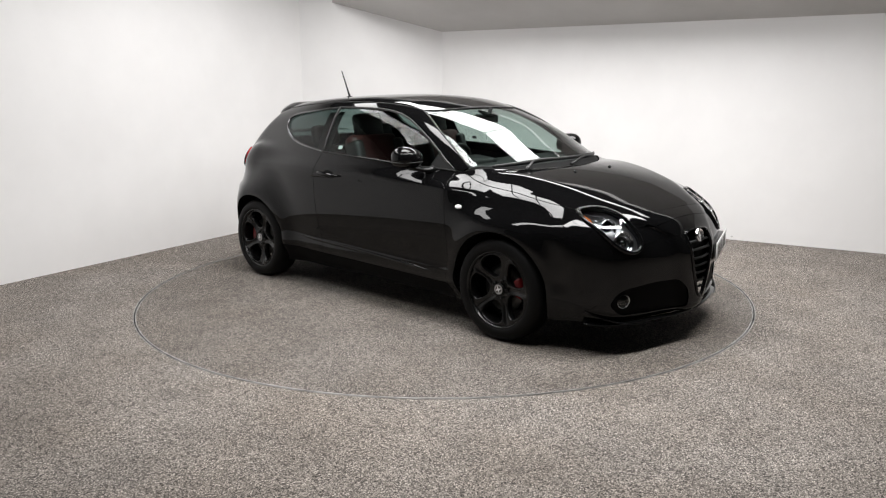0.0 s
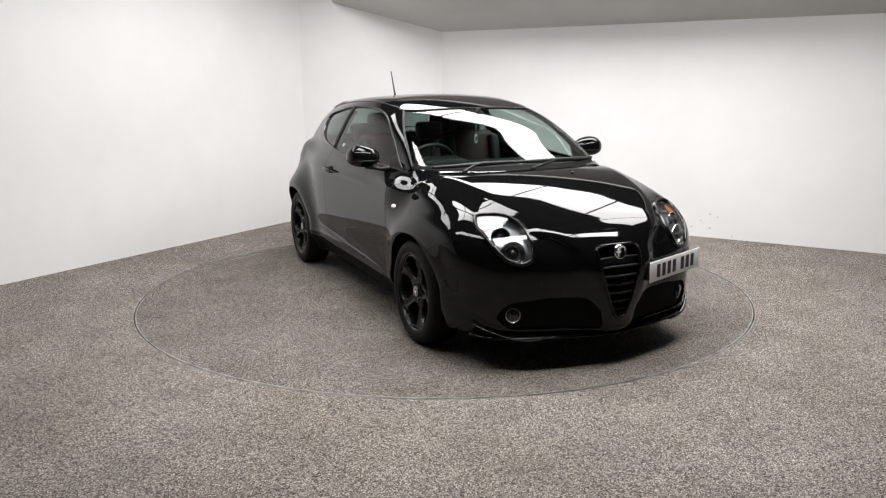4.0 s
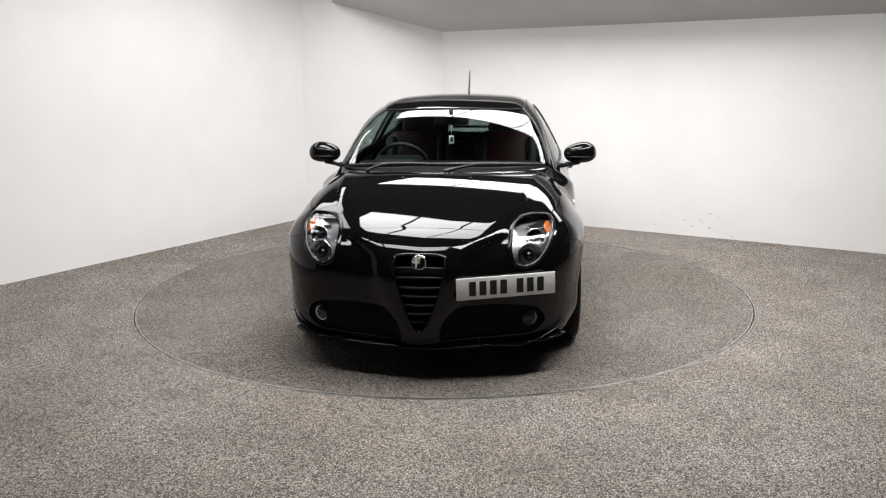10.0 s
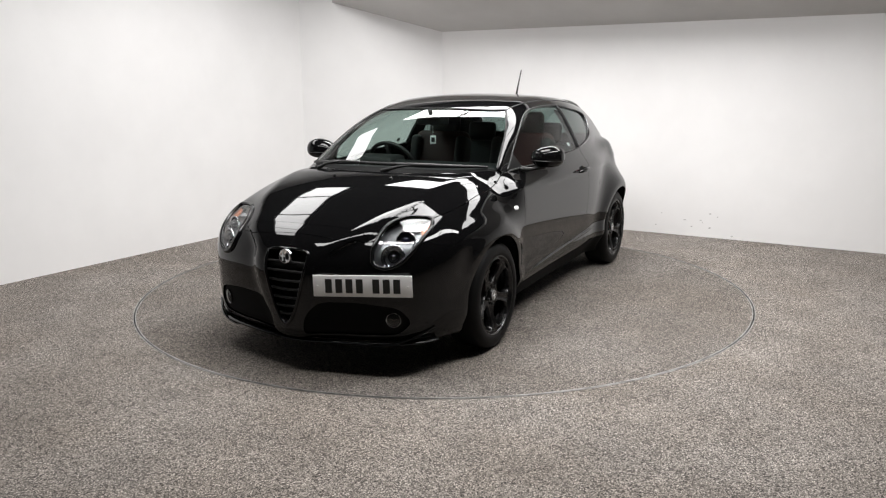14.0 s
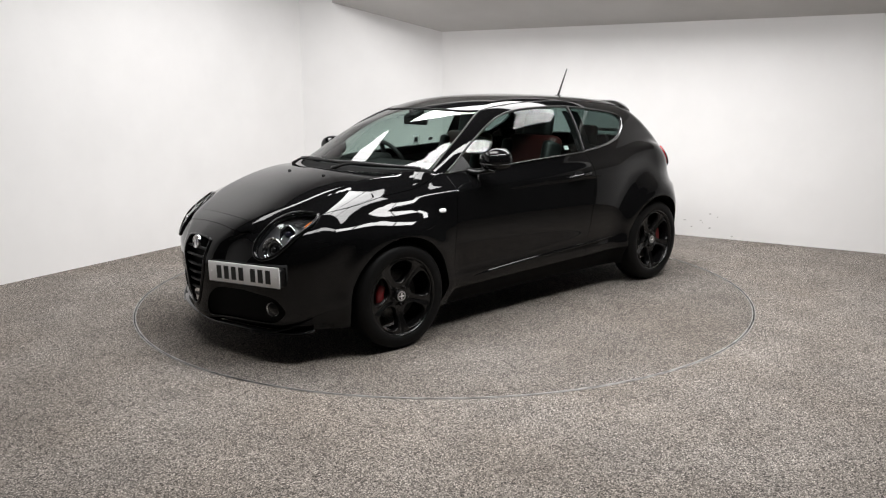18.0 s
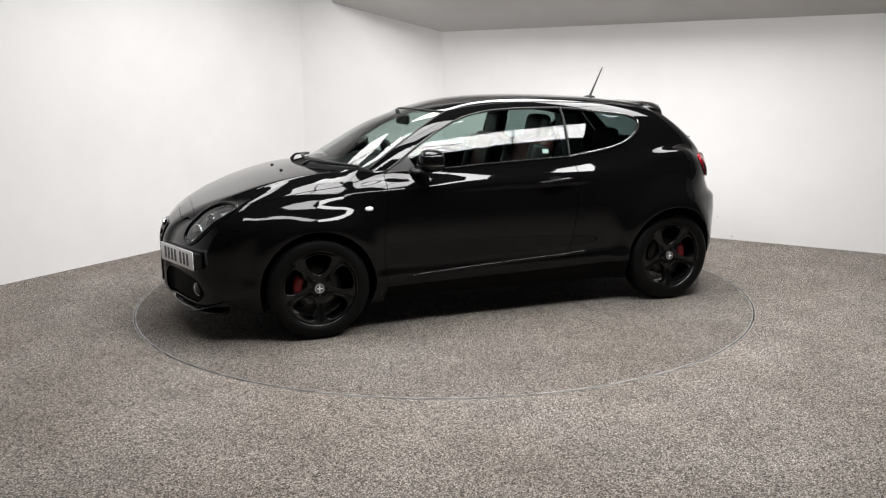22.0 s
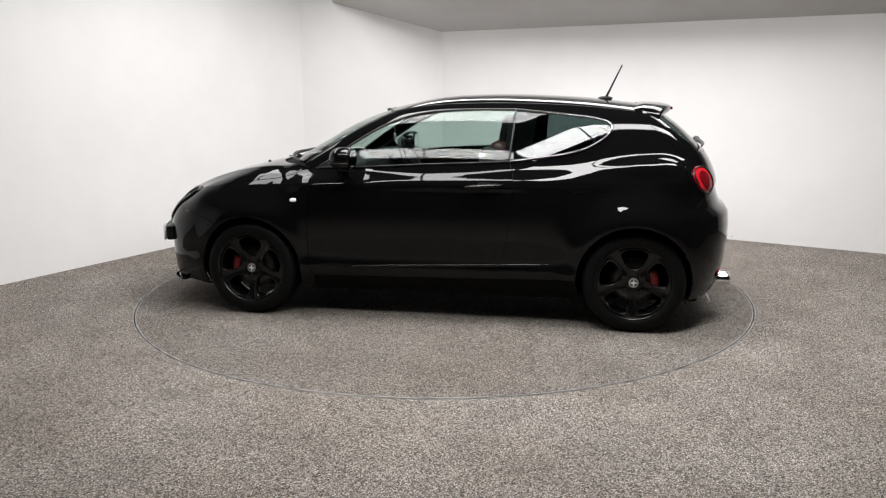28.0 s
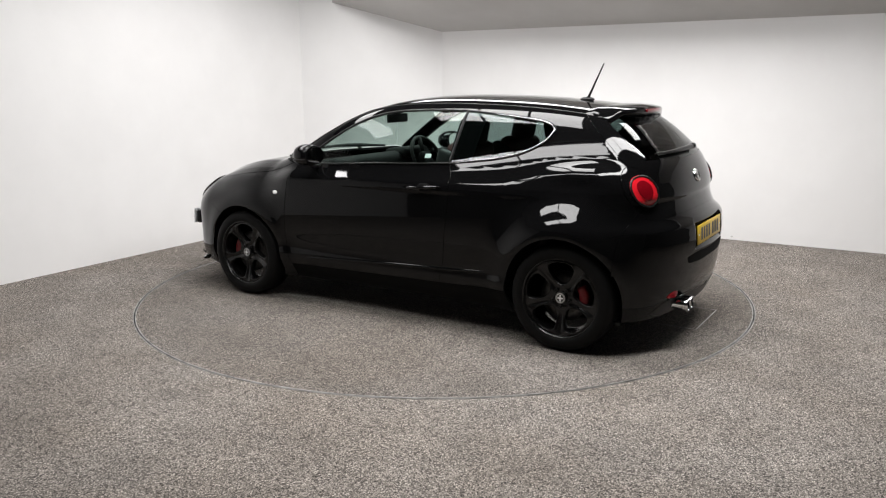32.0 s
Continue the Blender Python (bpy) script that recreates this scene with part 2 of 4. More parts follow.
def panel(name, edges, mode, material, parent, label="", inset=0.002, off=0.0, lip=0.014, size=0.03, both=False, flat=False):
    """A body panel: its outline is a chain of lines on the form; it follows the form and has folded edges.
    both: the outline is the left half, closed over the car's middle."""
    to_uv, to_ray, far = MODES[mode]
    p = np.concatenate(edges)
    if both:
        p = np.concatenate([p, p[::-1] * (1, -1, 1)])
    q = to_uv(p)
    keep = [0]
    for i in range(1, len(q)):
        if np.hypot(*(q[i] - q[keep[-1]])) > 0.003:
            keep.append(i)
    q = q[keep]
    if np.hypot(*(q[0] - q[-1])) < 0.003:
        q = q[:-1]
    if area2(q) < 0:
        q = q[::-1]
    if inset:
        t = np.roll(q, -1, 0) - np.roll(q, 1, 0)
        t /= np.linalg.norm(t, axis=1, keepdims=True) + 1e-9
        q = q + np.stack([-t[:, 1], t[:, 0]], -1) * inset
    uv, faces, rim = fill(q, size, size)
    o, d = to_ray(uv)
    v = shoot(o, d, far)
    n = grad(v[:, 0], v[:, 1], v[:, 2])
    v = v + n * off
    # faces look outwards
    f0 = faces[len(faces) // 2]
    if np.dot(np.cross(v[f0[1]] - v[f0[0]], v[f0[2]] - v[f0[0]]), n[f0[0]]) < 0:
        faces = [f[::-1] for f in faces]
        rim = [e[::-1] for e in rim]
    if lip:
        ids = sorted({i for e in rim for i in e})
        k = {i: len(v) + j for j, i in enumerate(ids)}
        k2 = {i: len(v) + len(ids) + j for j, i in enumerate(ids)}
        side = np.zeros((len(v), 3))
        for a, b in rim:
            w = np.cross(v[b] - v[a], n[a])
            w /= np.linalg.norm(w) + 1e-9
            side[a] += w
            side[b] += w
        side /= np.linalg.norm(side, axis=1, keepdims=True) + 1e-9
        v = np.concatenate([v, v[ids] + side[ids] * .0006 - n[ids] * .0012, v[ids] - n[ids] * lip])
        n = np.concatenate([n, side[ids], side[ids]])
        faces = faces + [[b, a, k[a], k[b]] for a, b in rim] + [[k[b], k[a], k2[a], k2[b]] for a, b in rim]
    return part(name, v, faces, material, parent, label, n)


def tube(name, pts, r, material, parent, label="", closed=False, n=8, taper=None, flat=1.0, at=None):
    """A round bar along a line."""
    p = np.array(pts, float)
    m = len(p)
    t = np.roll(p, -1, 0) - np.roll(p, 1, 0) if closed else np.gradient(p, axis=0)
    t /= np.linalg.norm(t, axis=1, keepdims=True)
    ref = np.array([0.0, 0, 1]) if abs(t[:, 2]).mean() < 0.8 else np.array([1.0, 0, 0])
    s = np.cross(t, ref)
    s /= np.linalg.norm(s, axis=1, keepdims=True)
    u = np.cross(s, t)
    rr = np.full(m, r) if taper is None else r * np.interp(np.linspace(0, 1, m), *zip(*taper))
    a = np.arange(n) * 2 * np.pi / n
    v = (p[:, None] + rr[:, None, None] * (np.cos(a)[None, :, None] * s[:, None] + flat * np.sin(a)[None, :, None] * u[:, None])).reshape(-1, 3)
    faces = []
    for i in range(m if closed else m - 1):
        for j in range(n):
            a0, b0 = i * n, ((i + 1) % m) * n
            faces.append([a0 + j, a0 + (j + 1) % n, b0 + (j + 1) % n, b0 + j])
    if not closed:
        faces += [list(range(n))[::-1], list(range((m - 1) * n, m * n))]
    return part(name, v, faces, material, parent, label, at=at)


def lathe(name, profile, material, parent, label="", axis="y", n=48, at=None, smooth=True):
    """A turned part: profile of (radius, height) along the axis."""
    pr = np.array(profile, float)
    a = np.arange(n) * 2 * np.pi / n
    r, h = pr[:, 0], pr[:, 1]
    ring = np.stack([r[:, None] * np.cos(a), r[:, None] * np.sin(a), np.repeat(h[:, None], n, 1)], -1).reshape(-1, 3)
    if axis == "y":
        ring = ring[:, [0, 2, 1]] * (1, 1, 1)
    elif axis == "x":
        ring = ring[:, [2, 0, 1]]
    faces = []
    for i in range(len(pr) - 1):
        for j in range(n):
            f = [i * n + j, i * n + (j + 1) % n, (i + 1) * n + (j + 1) % n, (i + 1) * n + j]
            faces.append(f[::-1] if axis == "y" else f)
    return part(name, ring, faces, material, parent, label, at=at, smooth=smooth)


def rounded(name, size, r, material, parent, label="", at=None, seg=3, bend=None):
    """A box with rounded edges; bend(x, y, z arrays) may shape it."""
    bm = bmesh.new()
    bmesh.ops.create_cube(bm, size=1.0)
    for v in bm.verts:
        v.co = Vector((v.co.x * size[0], v.co.y * size[1], v.co.z * size[2]))
    bmesh.ops.bevel(bm, geom=bm.edges[:] + bm.verts[:], offset=r, segments=seg, profile=0.5, affect="EDGES")
    if bend:
        bmesh.ops.subdivide_edges(bm, edges=bm.edges[:], cuts=2, use_grid_fill=True)
    v = np.array([q.co[:] for q in bm.verts])
    bm.verts.index_update()
    faces = [[q.index for q in f.verts] for f in bm.faces]
    bm.free()
    if bend:
        v = bend(v)
    ob = part(name, v, faces, material, parent, label, at=at)
    return ob


def slab(name, poly, z0, z1, material, parent=None, label="", holes=()):
    """An upright prism over a polygon in the plan."""
    n = len(poly)
    v = [(x, y, z0) for x, y in poly] + [(x, y, z1) for x, y in poly]
    faces = [list(range(n))[::-1], list(range(n, 2 * n))] + [[i, (i + 1) % n, n + (i + 1) % n, n + i] for i in range(n)]
    return part(name, v, faces, material, parent, label, smooth=False)


# ---- the studio ----
def carpet(name, seed, tone=1.0):
    m = mat(name, (0.2, 0.18, 0.16), 0.95)
    b = m.node_tree.nodes["Principled BSDF"]
    b.inputs["Specular IOR Level"].default_value = 0.15
    tex = node(m, "ShaderNodeTexCoord")
    shift = node(m, "ShaderNodeMapping")
    shift.inputs["Location"].default_value = (seed, seed * 0.7, 0)
    link(m, tex.outputs["Object"], shift.inputs["Vector"])
    grain = node(m, "ShaderNodeTexNoise", Scale=160.0, Detail=3.0, Roughness=0.8)
    clump = node(m, "ShaderNodeTexVoronoi", Scale=135.0)
    patch = node(m, "ShaderNodeTexNoise", Scale=55.0, Detail=3.0, Roughness=0.7)
    soil = node(m, "ShaderNodeTexNoise", Scale=2.2, Detail=6.0, Roughness=0.7)
    for n in (grain, clump, patch, soil):
        link(m, shift.outputs["Vector"], n.inputs["Vector"])
    r = node(m, "ShaderNodeValToRGB")
    e = r.color_ramp.elements
    e[0].position, e[0].color = 0.40, (0.064, 0.055, 0.048, 1)
    e[1].position, e[1].color = 0.62, (0.61, 0.555, 0.505, 1)
    k = e.new(0.5)
    k.color = (0.225, 0.203, 0.184, 1)
    link(m, grain.outputs["Fac"], r.inputs["Fac"])
    tuft = node(m, "ShaderNodeHueSaturation")
    tuft.inputs["Saturation"].default_value = 1.0
    amount = node(m, "ShaderNodeMapRange", From_Min=0.0, From_Max=1.0, To_Min=0.10, To_Max=1.90)
    link(m, clump.outputs["Color"], amount.inputs["Value"])
    link(m, amount.outputs["Result"], tuft.inputs["Value"])
    link(m, r.outputs["Color"], tuft.inputs["Color"])
    worn = node(m, "ShaderNodeMapRange", From_Min=0.3, From_Max=0.7, To_Min=0.80 * tone, To_Max=1.14 * tone)
    link(m, soil.outputs["Fac"], worn.inputs["Value"])
    blotch = node(m, "ShaderNodeMapRange", From_Min=0.3, From_Max=0.7, To_Min=0.80, To_Max=1.20)
    link(m, patch.outputs["Fac"], blotch.inputs["Value"])
    tone_mix = node(m, "ShaderNodeMath")
    tone_mix.operation = "MULTIPLY"
    link(m, worn.outputs["Result"], tone_mix.inputs[0])
    link(m, blotch.outputs["Result"], tone_mix.inputs[1])
    last = node(m, "ShaderNodeHueSaturation")
    link(m, tuft.outputs["Color"], last.inputs["Color"])
    link(m, tone_mix.outputs[0], last.inputs["Value"])
    stain = node(m, "ShaderNodeTexNoise", Scale=0.9, Detail=5.0, Roughness=0.65)
    link(m, shift.outputs["Vector"], stain.inputs["Vector"])
    brown = node(m, "ShaderNodeValToRGB")
    brown.color_ramp.elements[0].position, brown.color_ramp.elements[1].position = 0.36, 0.62
    brown.color_ramp.elements[0].color, brown.color_ramp.elements[1].color = (0.87, 0.845, 0.815, 1), (1.0, 1.0, 1.0, 1)
    link(m, stain.outputs["Fac"], brown.inputs["Fac"])
    soiled = node(m, "ShaderNodeMixRGB")
    soiled.blend_type = "MULTIPLY"
    soiled.inputs["Fac"].default_value = 1.0
    link(m, last.outputs["Color"], soiled.inputs["Color1"])
    link(m, brown.outputs["Color"], soiled.inputs["Color2"])
    link(m, soiled.outputs["Color"], b.inputs["Base Color"])
    h = node(m, "ShaderNodeBump", Strength=0.25, Distance=0.002)
    link(m, grain.outputs["Fac"], h.inputs["Height"])
    link(m, h.outputs["Normal"], b.inputs["Normal"])
    return m


CARPET, CARPET_DISC = carpet("grey_carpet", 0.0, 0.81), carpet("grey_carpet_turntable", 3.1, 0.64)
WALL = mottled(mat("white_wall_paint", (0.8, 0.79, 0.78), 0.6), 1.3, (0.82, 0.81, 0.805), (0.86, 0.85, 0.845), bump=0.03)
# white slope, its shade put into a base colour greyer than the wall's
SHADED_CEILING = mottled(mat("shaded_white_ceiling", (0.7, 0.69, 0.68), 0.7), 1.1, (0.54, 0.53, 0.52), (0.60, 0.59, 0.58))
DARK_WALL = mottled(mat("charcoal_wall", (0.05, 0.05, 0.05), 0.8), 1.5, (0.04,) * 3, (0.06,) * 3)
DARK_CEILING = mottled(mat("black_ceiling", (0.02, 0.02, 0.02), 0.8), 1.5, (0.015,) * 3, (0.025,) * 3)
STEEL_EDGE = mottled(mat("aluminium_edge", (0.4, 0.4, 0.4), 0.5, 1.0), 9.0, (0.20, 0.195, 0.19), (0.50, 0.49, 0.48))
PIT = mat("gap_black", (0.01, 0.01, 0.01), 0.9)
LIGHT = glow("light_panel", (1.0, 0.99, 0.985), PANEL_LIGHT)
BACK_LIGHT = glow("rear_light_panel", (1.0, 0.99, 0.985), PANEL_LIGHT * 0.66)
FRONT_LIGHT = glow("front_light_panel", (1.0, 0.99, 0.985), PANEL_LIGHT * 1.70)
DIM_LIGHT = glow("dimmer_light_panel", (1.0, 0.99, 0.985), PANEL_LIGHT * 0.45)
BAR = mat("dark_divider", (0.02, 0.02, 0.02), 0.5)

SCUFF = mat("scuff_grey", (0.55, 0.54, 0.53), 0.8)
# along the wall from its corner, height, half width, half height
SCUFFS = [(2.672, .211, .010, .005), (3.161, .239, .010, .009), (3.071, .168, .012, .005), (3.089, .147, .006, .006), (2.913, .161, .016, .005),
          (2.985, .097, .010, .007), (3.164, .096, .012, .010), (2.619, .088, .008, .005), (3.381, .031, .012, .006), (3.234, .211, .007, .005)]
DISC = 2.22
# room plan, anticlockwise from the near right
ROOM = [(5.6, -8.0), (5.6, 0.01), (0.0, 3.60), (-1.60, 3.32), (-3.48, 0.13), (-4.9, -2.8), (-4.9, -8.0)]


def ring(name, r0, r1, z0, z1, material, parent=None, label="", n=160):
    a = np.arange(n) * 2 * np.pi / n
    c = np.stack([np.cos(a), np.sin(a)], -1)
    v = [(*(q * r), z) for r, z in ((r0, z0), (r0, z1), (r1, z1), (r1, z0)) for q in c]
    faces = []
    for k in range(4):
        for j in range(n):
            faces.append([k * n + j, k * n + (j + 1) % n, ((k + 1) % 4) * n + (j + 1) % n, ((k + 1) % 4) * n + j])
    return part(name, v, faces, material, parent, label, smooth=False)


def studio():
    # floor with a round opening for the turntable
    n = 160
    a = np.arange(n) * 2 * np.pi / n
    inner = [((DISC + .009) * math.cos(t), (DISC + .009) * math.sin(t), 0) for t in a]
    outer = [(9 * math.cos(t), -2 + 9 * math.sin(t), 0) for t in a]
    floor = part("floor", inner + outer, [[j, n + j, n + (j + 1) % n, (j + 1) % n] for j in range(n)], CARPET, smooth=False)
    tagged(floor, "speckled grey-brown carpet floor of the studio", "floor", kind="structure")
    pit = ring("turntable_pit", DISC - .05, DISC + .05, -.10, -.04, PIT)
    tagged(pit, "dark slot round the turntable", "trim", kind="structure")
    edge = ring("trim", DISC + .003, DISC + .009, -.05, .002, STEEL_EDGE)
    tagged(edge, "thin metal edge strip round the turntable opening", "trim", kind="structure")
    # walls
    names = ["wall_east", "wall_north_east", "wall_north", "wall_north_west", "wall_west", "wall_south_west", "wall_south"]
    for i, name in enumerate(names):
        p, q = Vector(ROOM[i]), Vector(ROOM[(i + 1) % len(ROOM)])
        d = (q - p).normalized()
        o = Vector((d.y, -d.x)) * .12
        dark = i in (0, 5, 6)
        w = slab(name, [tuple(p), tuple(q), tuple(q + o), tuple(p + o)], -.02, 3.25, DARK_WALL if dark else WALL)
        tagged(w, "dark grey wall behind the lights" if dark else "smooth white painted studio wall", "wall", kind="structure")
    # sloping ceiling above the right-hand wall, then the flat ceiling
    u = (Vector((5.6, 0.01)) - Vector((0, 3.6))).normalized()
    inward = Vector((u.y, -u.x))
    a0, a1 = Vector((0, 3.6)) - u * 3.0 - inward * .3, Vector((0, 3.6)) + u * 7.2 - inward * .3
    z0, rise, run = 2.125 - .3 * .36, .36, 1.15
    v = []
    for base, sag in ((a0, .02), (a1, -.05)):
        for s in (0, run):
            q = base + inward * s
            v += [(q.x, q.y, z0 + sag + rise * s), (q.x, q.y, z0 + sag + rise * s + .06)]
    f = [[0, 4, 6, 2], [1, 3, 7, 5], [0, 1, 5, 4], [2, 6, 7, 3], [0, 2, 3, 1], [4, 5, 7, 6]]
    tagged(part("ceiling_slope", v, f, SHADED_CEILING, smooth=False), "white sloping ceiling panel above the wall, its shade put into a greyer colour", "ceiling", kind="structure")
    # small dark scuffs low on the wall
    o = Vector((0, 3.6, 0)) + Vector((inward.x, inward.y, 0)) * .0015
    along = Vector((u.x, u.y, 0))
    for k, (d, z, w, h) in enumerate(SCUFFS):
        n = 9
        v = [o + along * (d + w * math.cos(6.283 * j / n) * (1 + .3 * math.sin(3.1 * j + k))) + Vector((0, 0, z + h * math.sin(6.283 * j / n))) for j in range(n)]
        tagged(part("wall_scuff", v, [list(range(n))[::-1]], SCUFF, smooth=False), "small grey scuff mark on the white wall", "scuff mark", group="scuff marks on the wall")
    top = slab("ceiling", [(-7, -9), (7, -9), (7, 6), (-7, 6)], 2.98, 3.06, DARK_CEILING)
    tagged(top, "dark flat studio ceiling", "ceiling", kind="structure")


def light_panel(p, q, width, cells, z=2.93, lit=LIGHT):
    """A glowing ceiling panel from p to q in the plan, with dark dividers."""
    p, q = Vector(p), Vector(q)
    d = (q - p)
    size = d.length
    d.normalize()
    n = Vector((-d.y, d.x))
    thing = tagged(new("ceiling_light"), "long bright white ceiling light panel with dark dividers", "ceiling light", group="studio ceiling lights")
    thing.location = ((p + q).x / 2, (p + q).y / 2, z)
    thing.rotation_euler = (0, 0, math.atan2(d.y, d.x))
    h = width / 2
    cell = size / cells
    for i in range(cells):
        x0, x1 = -size / 2 + i * cell + .012, -size / 2 + (i + 1) * cell - .012
        part("diffuser", [(x0, -h, 0), (x1, -h, 0), (x1, h, 0), (x0, h, 0)], [[3, 2, 1, 0]], lit, thing, smooth=False)
    for i in range(cells + 1):
        rounded("divider", (.03, width + .06, .04), .004, BAR, thing, at=pose(-size / 2 + i * cell, 0, 0), seg=1)
    for y in (-h - .02, h + .02):
        rounded("frame", (size + .04, .035, .05), .004, BAR, thing, at=pose(0, y, .01), seg=1)
    return thing


studio()
light_panel((-.65, 2.15), (2.9, .10), .85, 4, lit=BACK_LIGHT)
light_panel((-2.5, -.75), (-1.5, 1.75), .48, 4, lit=DIM_LIGHT)
light_panel((-1.08, -.42), (.48, -1.28), .95, 3)
light_panel((-2.2, -1.92), (.0, -2.52), .28, 2)
light_panel((.10, -2.58), (2.7, -.97), .36, 3, lit=FRONT_LIGHT)


# ---- turntable ----
def turntable():
    t = tagged(new("turntable"), "round carpeted turntable let into the floor, turning slowly", "turntable")
    n = 160
    a = np.arange(n) * 2 * np.pi / n
    v = [(0, 0, 0)] + [((DISC - .012) * math.cos(x), (DISC - .012) * math.sin(x), 0) for x in a] + [((DISC - .012) * math.cos(x), (DISC - .012) * math.sin(x), -.05) for x in a]
    f = [[0, 1 + j, 1 + (j + 1) % n] for j in range(n)] + [[1 + j, 1 + n + j, 1 + n + (j + 1) % n, 1 + (j + 1) % n] for j in range(n)]
    part("disc", v, f, CARPET_DISC, t, smooth=False)
    ring("edge_strip", DISC - .012, DISC - .004, -.05, .001, STEEL_EDGE, t, "thin metal edge strip")
    # thin pale outline of an access hatch, partly under the car's tail
    for p, q in (((-1.94, .11), (-1.94, -.40)), ((-1.94, .11), (-1.70, .11)), ((-1.94, -.40), (-1.70, -.40))):
        p, q = Vector(p), Vector(q)
        d = (q - p).normalized()
        n = Vector((-d.y, d.x)) * .004
        part("hatch_outline", [(*(p - n), .0012), (*(q - n), .0012), (*(q + n), .0012), (*(p + n), .0012)], [[0, 1, 2, 3]], STEEL_EDGE, t, smooth=False)
    return t


TURNTABLE = turntable()


# ---- the car ----
CAR = tagged(new("hatchback_car"), "glossy black three-door hatchback with black alloy wheels on the turntable", "car")

# shared lines of the left half
door_front = sideways([(.806, .982), (.815, .889), (.828, .754), (.842, .61), (.846, .46), (.822, .276)])
door_foot = sideways([(.822, .276), (.093, .287), (-.425, .298)])
door_back = sideways([(-.425, .298), (-.456, .438), (-.484, .646), (-.50, .773), (-.505, .879), (-.498, .982), (-.470, 1.042)])
belt_line = sideways([(-.470, 1.042), (-.273, 1.033), (-.092, 1.026), (.087, 1.019), (.302, 1.006), (.464, .996), (.627, .991), (.806, .982)])
glass_top = sideways([(.790, .990), (.70, 1.045), (.627, 1.098), (.518, 1.168), (.409, 1.230), (.298, 1.282), (.188, 1.317), (.077, 1.338), (-.107, 1.352), (-.292, 1.356), (-.492, 1.354)])
b_post = sideways([(-.492, 1.354), (-.485, 1.2), (-.470, 1.042)])
quarter_top = sideways([(-.492, 1.354), (-.662, 1.339), (-.848, 1.319), (-.99, 1.300), (-1.05, 1.286), (-1.084, 1.268), (-1.098, 1.245)])
quarter_low = sideways([(-1.098, 1.245), (-1.070, 1.199), (-1.019, 1.161), (-.939, 1.121), (-.824, 1.090), (-.637, 1.062), (-.470, 1.042)])
hood_side = snap(spline([(1.700, .655, .826), (1.53, .717, .863), (1.31, .735, .903), (.99, .722, .940), (.860, .690, .975)]))
hood_front = snap(spline([(1.995, 0, .727), (1.994, .127, .724), (1.990, .244, .712), (1.965, .362, .714), (1.925, .452, .716)]))
hood_back = snap(spline([(.860, .690, .975), (1.0, .60, .985), (1.12, .44, .985), (1.21, .25, .980), (1.235, 0, .980)]))
LAMP = [(1.700, .655, .826), (1.735, .676, .797), (1.825, .668, .735), (1.905, .638, .662), (1.965, .592, .612), (2.005, .535, .597), (2.018, .485, .620), (1.985, .458, .680),
        (1.925, .452, .716), (1.835, .462, .780), (1.760, .510, .815), (1.712, .590, .830)]
lamp_all = snap(loop(LAMP, .014))
k_out = int(np.argmin(np.linalg.norm(lamp_all - np.array(LAMP[2]), axis=1)))
k_in = int(np.argmin(np.linalg.norm(lamp_all - np.array(LAMP[8]), axis=1)))
lamp_outer, lamp_under, lamp_inner = lamp_all[:k_out + 1], lamp_all[k_out:k_in + 1], np.concatenate([lamp_all[k_in:], lamp_all[:1]])
ARCH, ARCH_Z = .352, .312
nose_seam = snap(spline([tuple(lamp_all[k_out]), (1.78, .735, .698), (1.663, .806, .675), (1.56, .84, .640), (WB + ARCH * math.cos(radians(53)), .85, ARCH_Z + ARCH * math.sin(radians(53)))]))
arch_f_top = arc(WB, ARCH_Z, ARCH, 53, 203)
arch_f_low = arc(WB, ARCH_Z, ARCH, -24, 53, 14)
screen_top = snap(spline([(.430, 0, 1.353), (.405, .248, 1.351), (.365, .40, 1.342), (.310, .490, 1.338)]))
screen_side = snap(spline([(.310, .490, 1.338), (.543, .580, 1.214), (.733, .632, 1.105), (.890, .668, 1.000)]))
screen_low = snap(spline([(.890, .668, 1.000), (.99, .56, 1.02), (1.07, .40, 1.032), (1.11, .2, 1.035), (1.12, 0, 1.035)]))
ditch = snap(spline([(.310, .490, 1.338), (0, .508, 1.385), (-.5, .505, 1.395), (-1.0, .485, 1.365), (-1.235, .470, 1.340)]))
roof_back = snap(spline([(-1.235, .470, 1.340), (-1.265, .25, 1.375), (-1.275, 0, 1.382)]))
hatch_side = snap(spline([(-1.235, .470, 1.340), (-1.351, .552, 1.239), (-1.451, .588, 1.149), (-1.545, .612, 1.055)]))
TAIL = [(-1.545, .612, 1.055), (-1.60, .590, 1.045), (-1.665, .560, .985), (-1.708, .552, .920), (-1.712, .560, .865), (-1.690, .592, .832), (-1.650, .640, .830), (-1.600, .685, .865), (-1.555, .695, .930), (-1.530, .672, .995)]
tail_all = snap(loop(TAIL, .014))
j_low = int(np.argmin(np.linalg.norm(tail_all - np.array(TAIL[5]), axis=1)))
j_out = int(np.argmin(np.linalg.norm(tail_all - np.array(TAIL[6]), axis=1)))
tail_inner, tail_base, tail_outer = tail_all[:j_low + 1], tail_all[j_low:j_out + 1], np.concatenate([tail_all[j_out:], tail_all[:1]])
hatch_low = snap(spline([tuple(tail_all[j_low]), (-1.728, .510, .806), (-1.745, .455, .780), (-1.775, .33, .778), (-1.795, .15, .785), (-1.80, 0, .788)]))
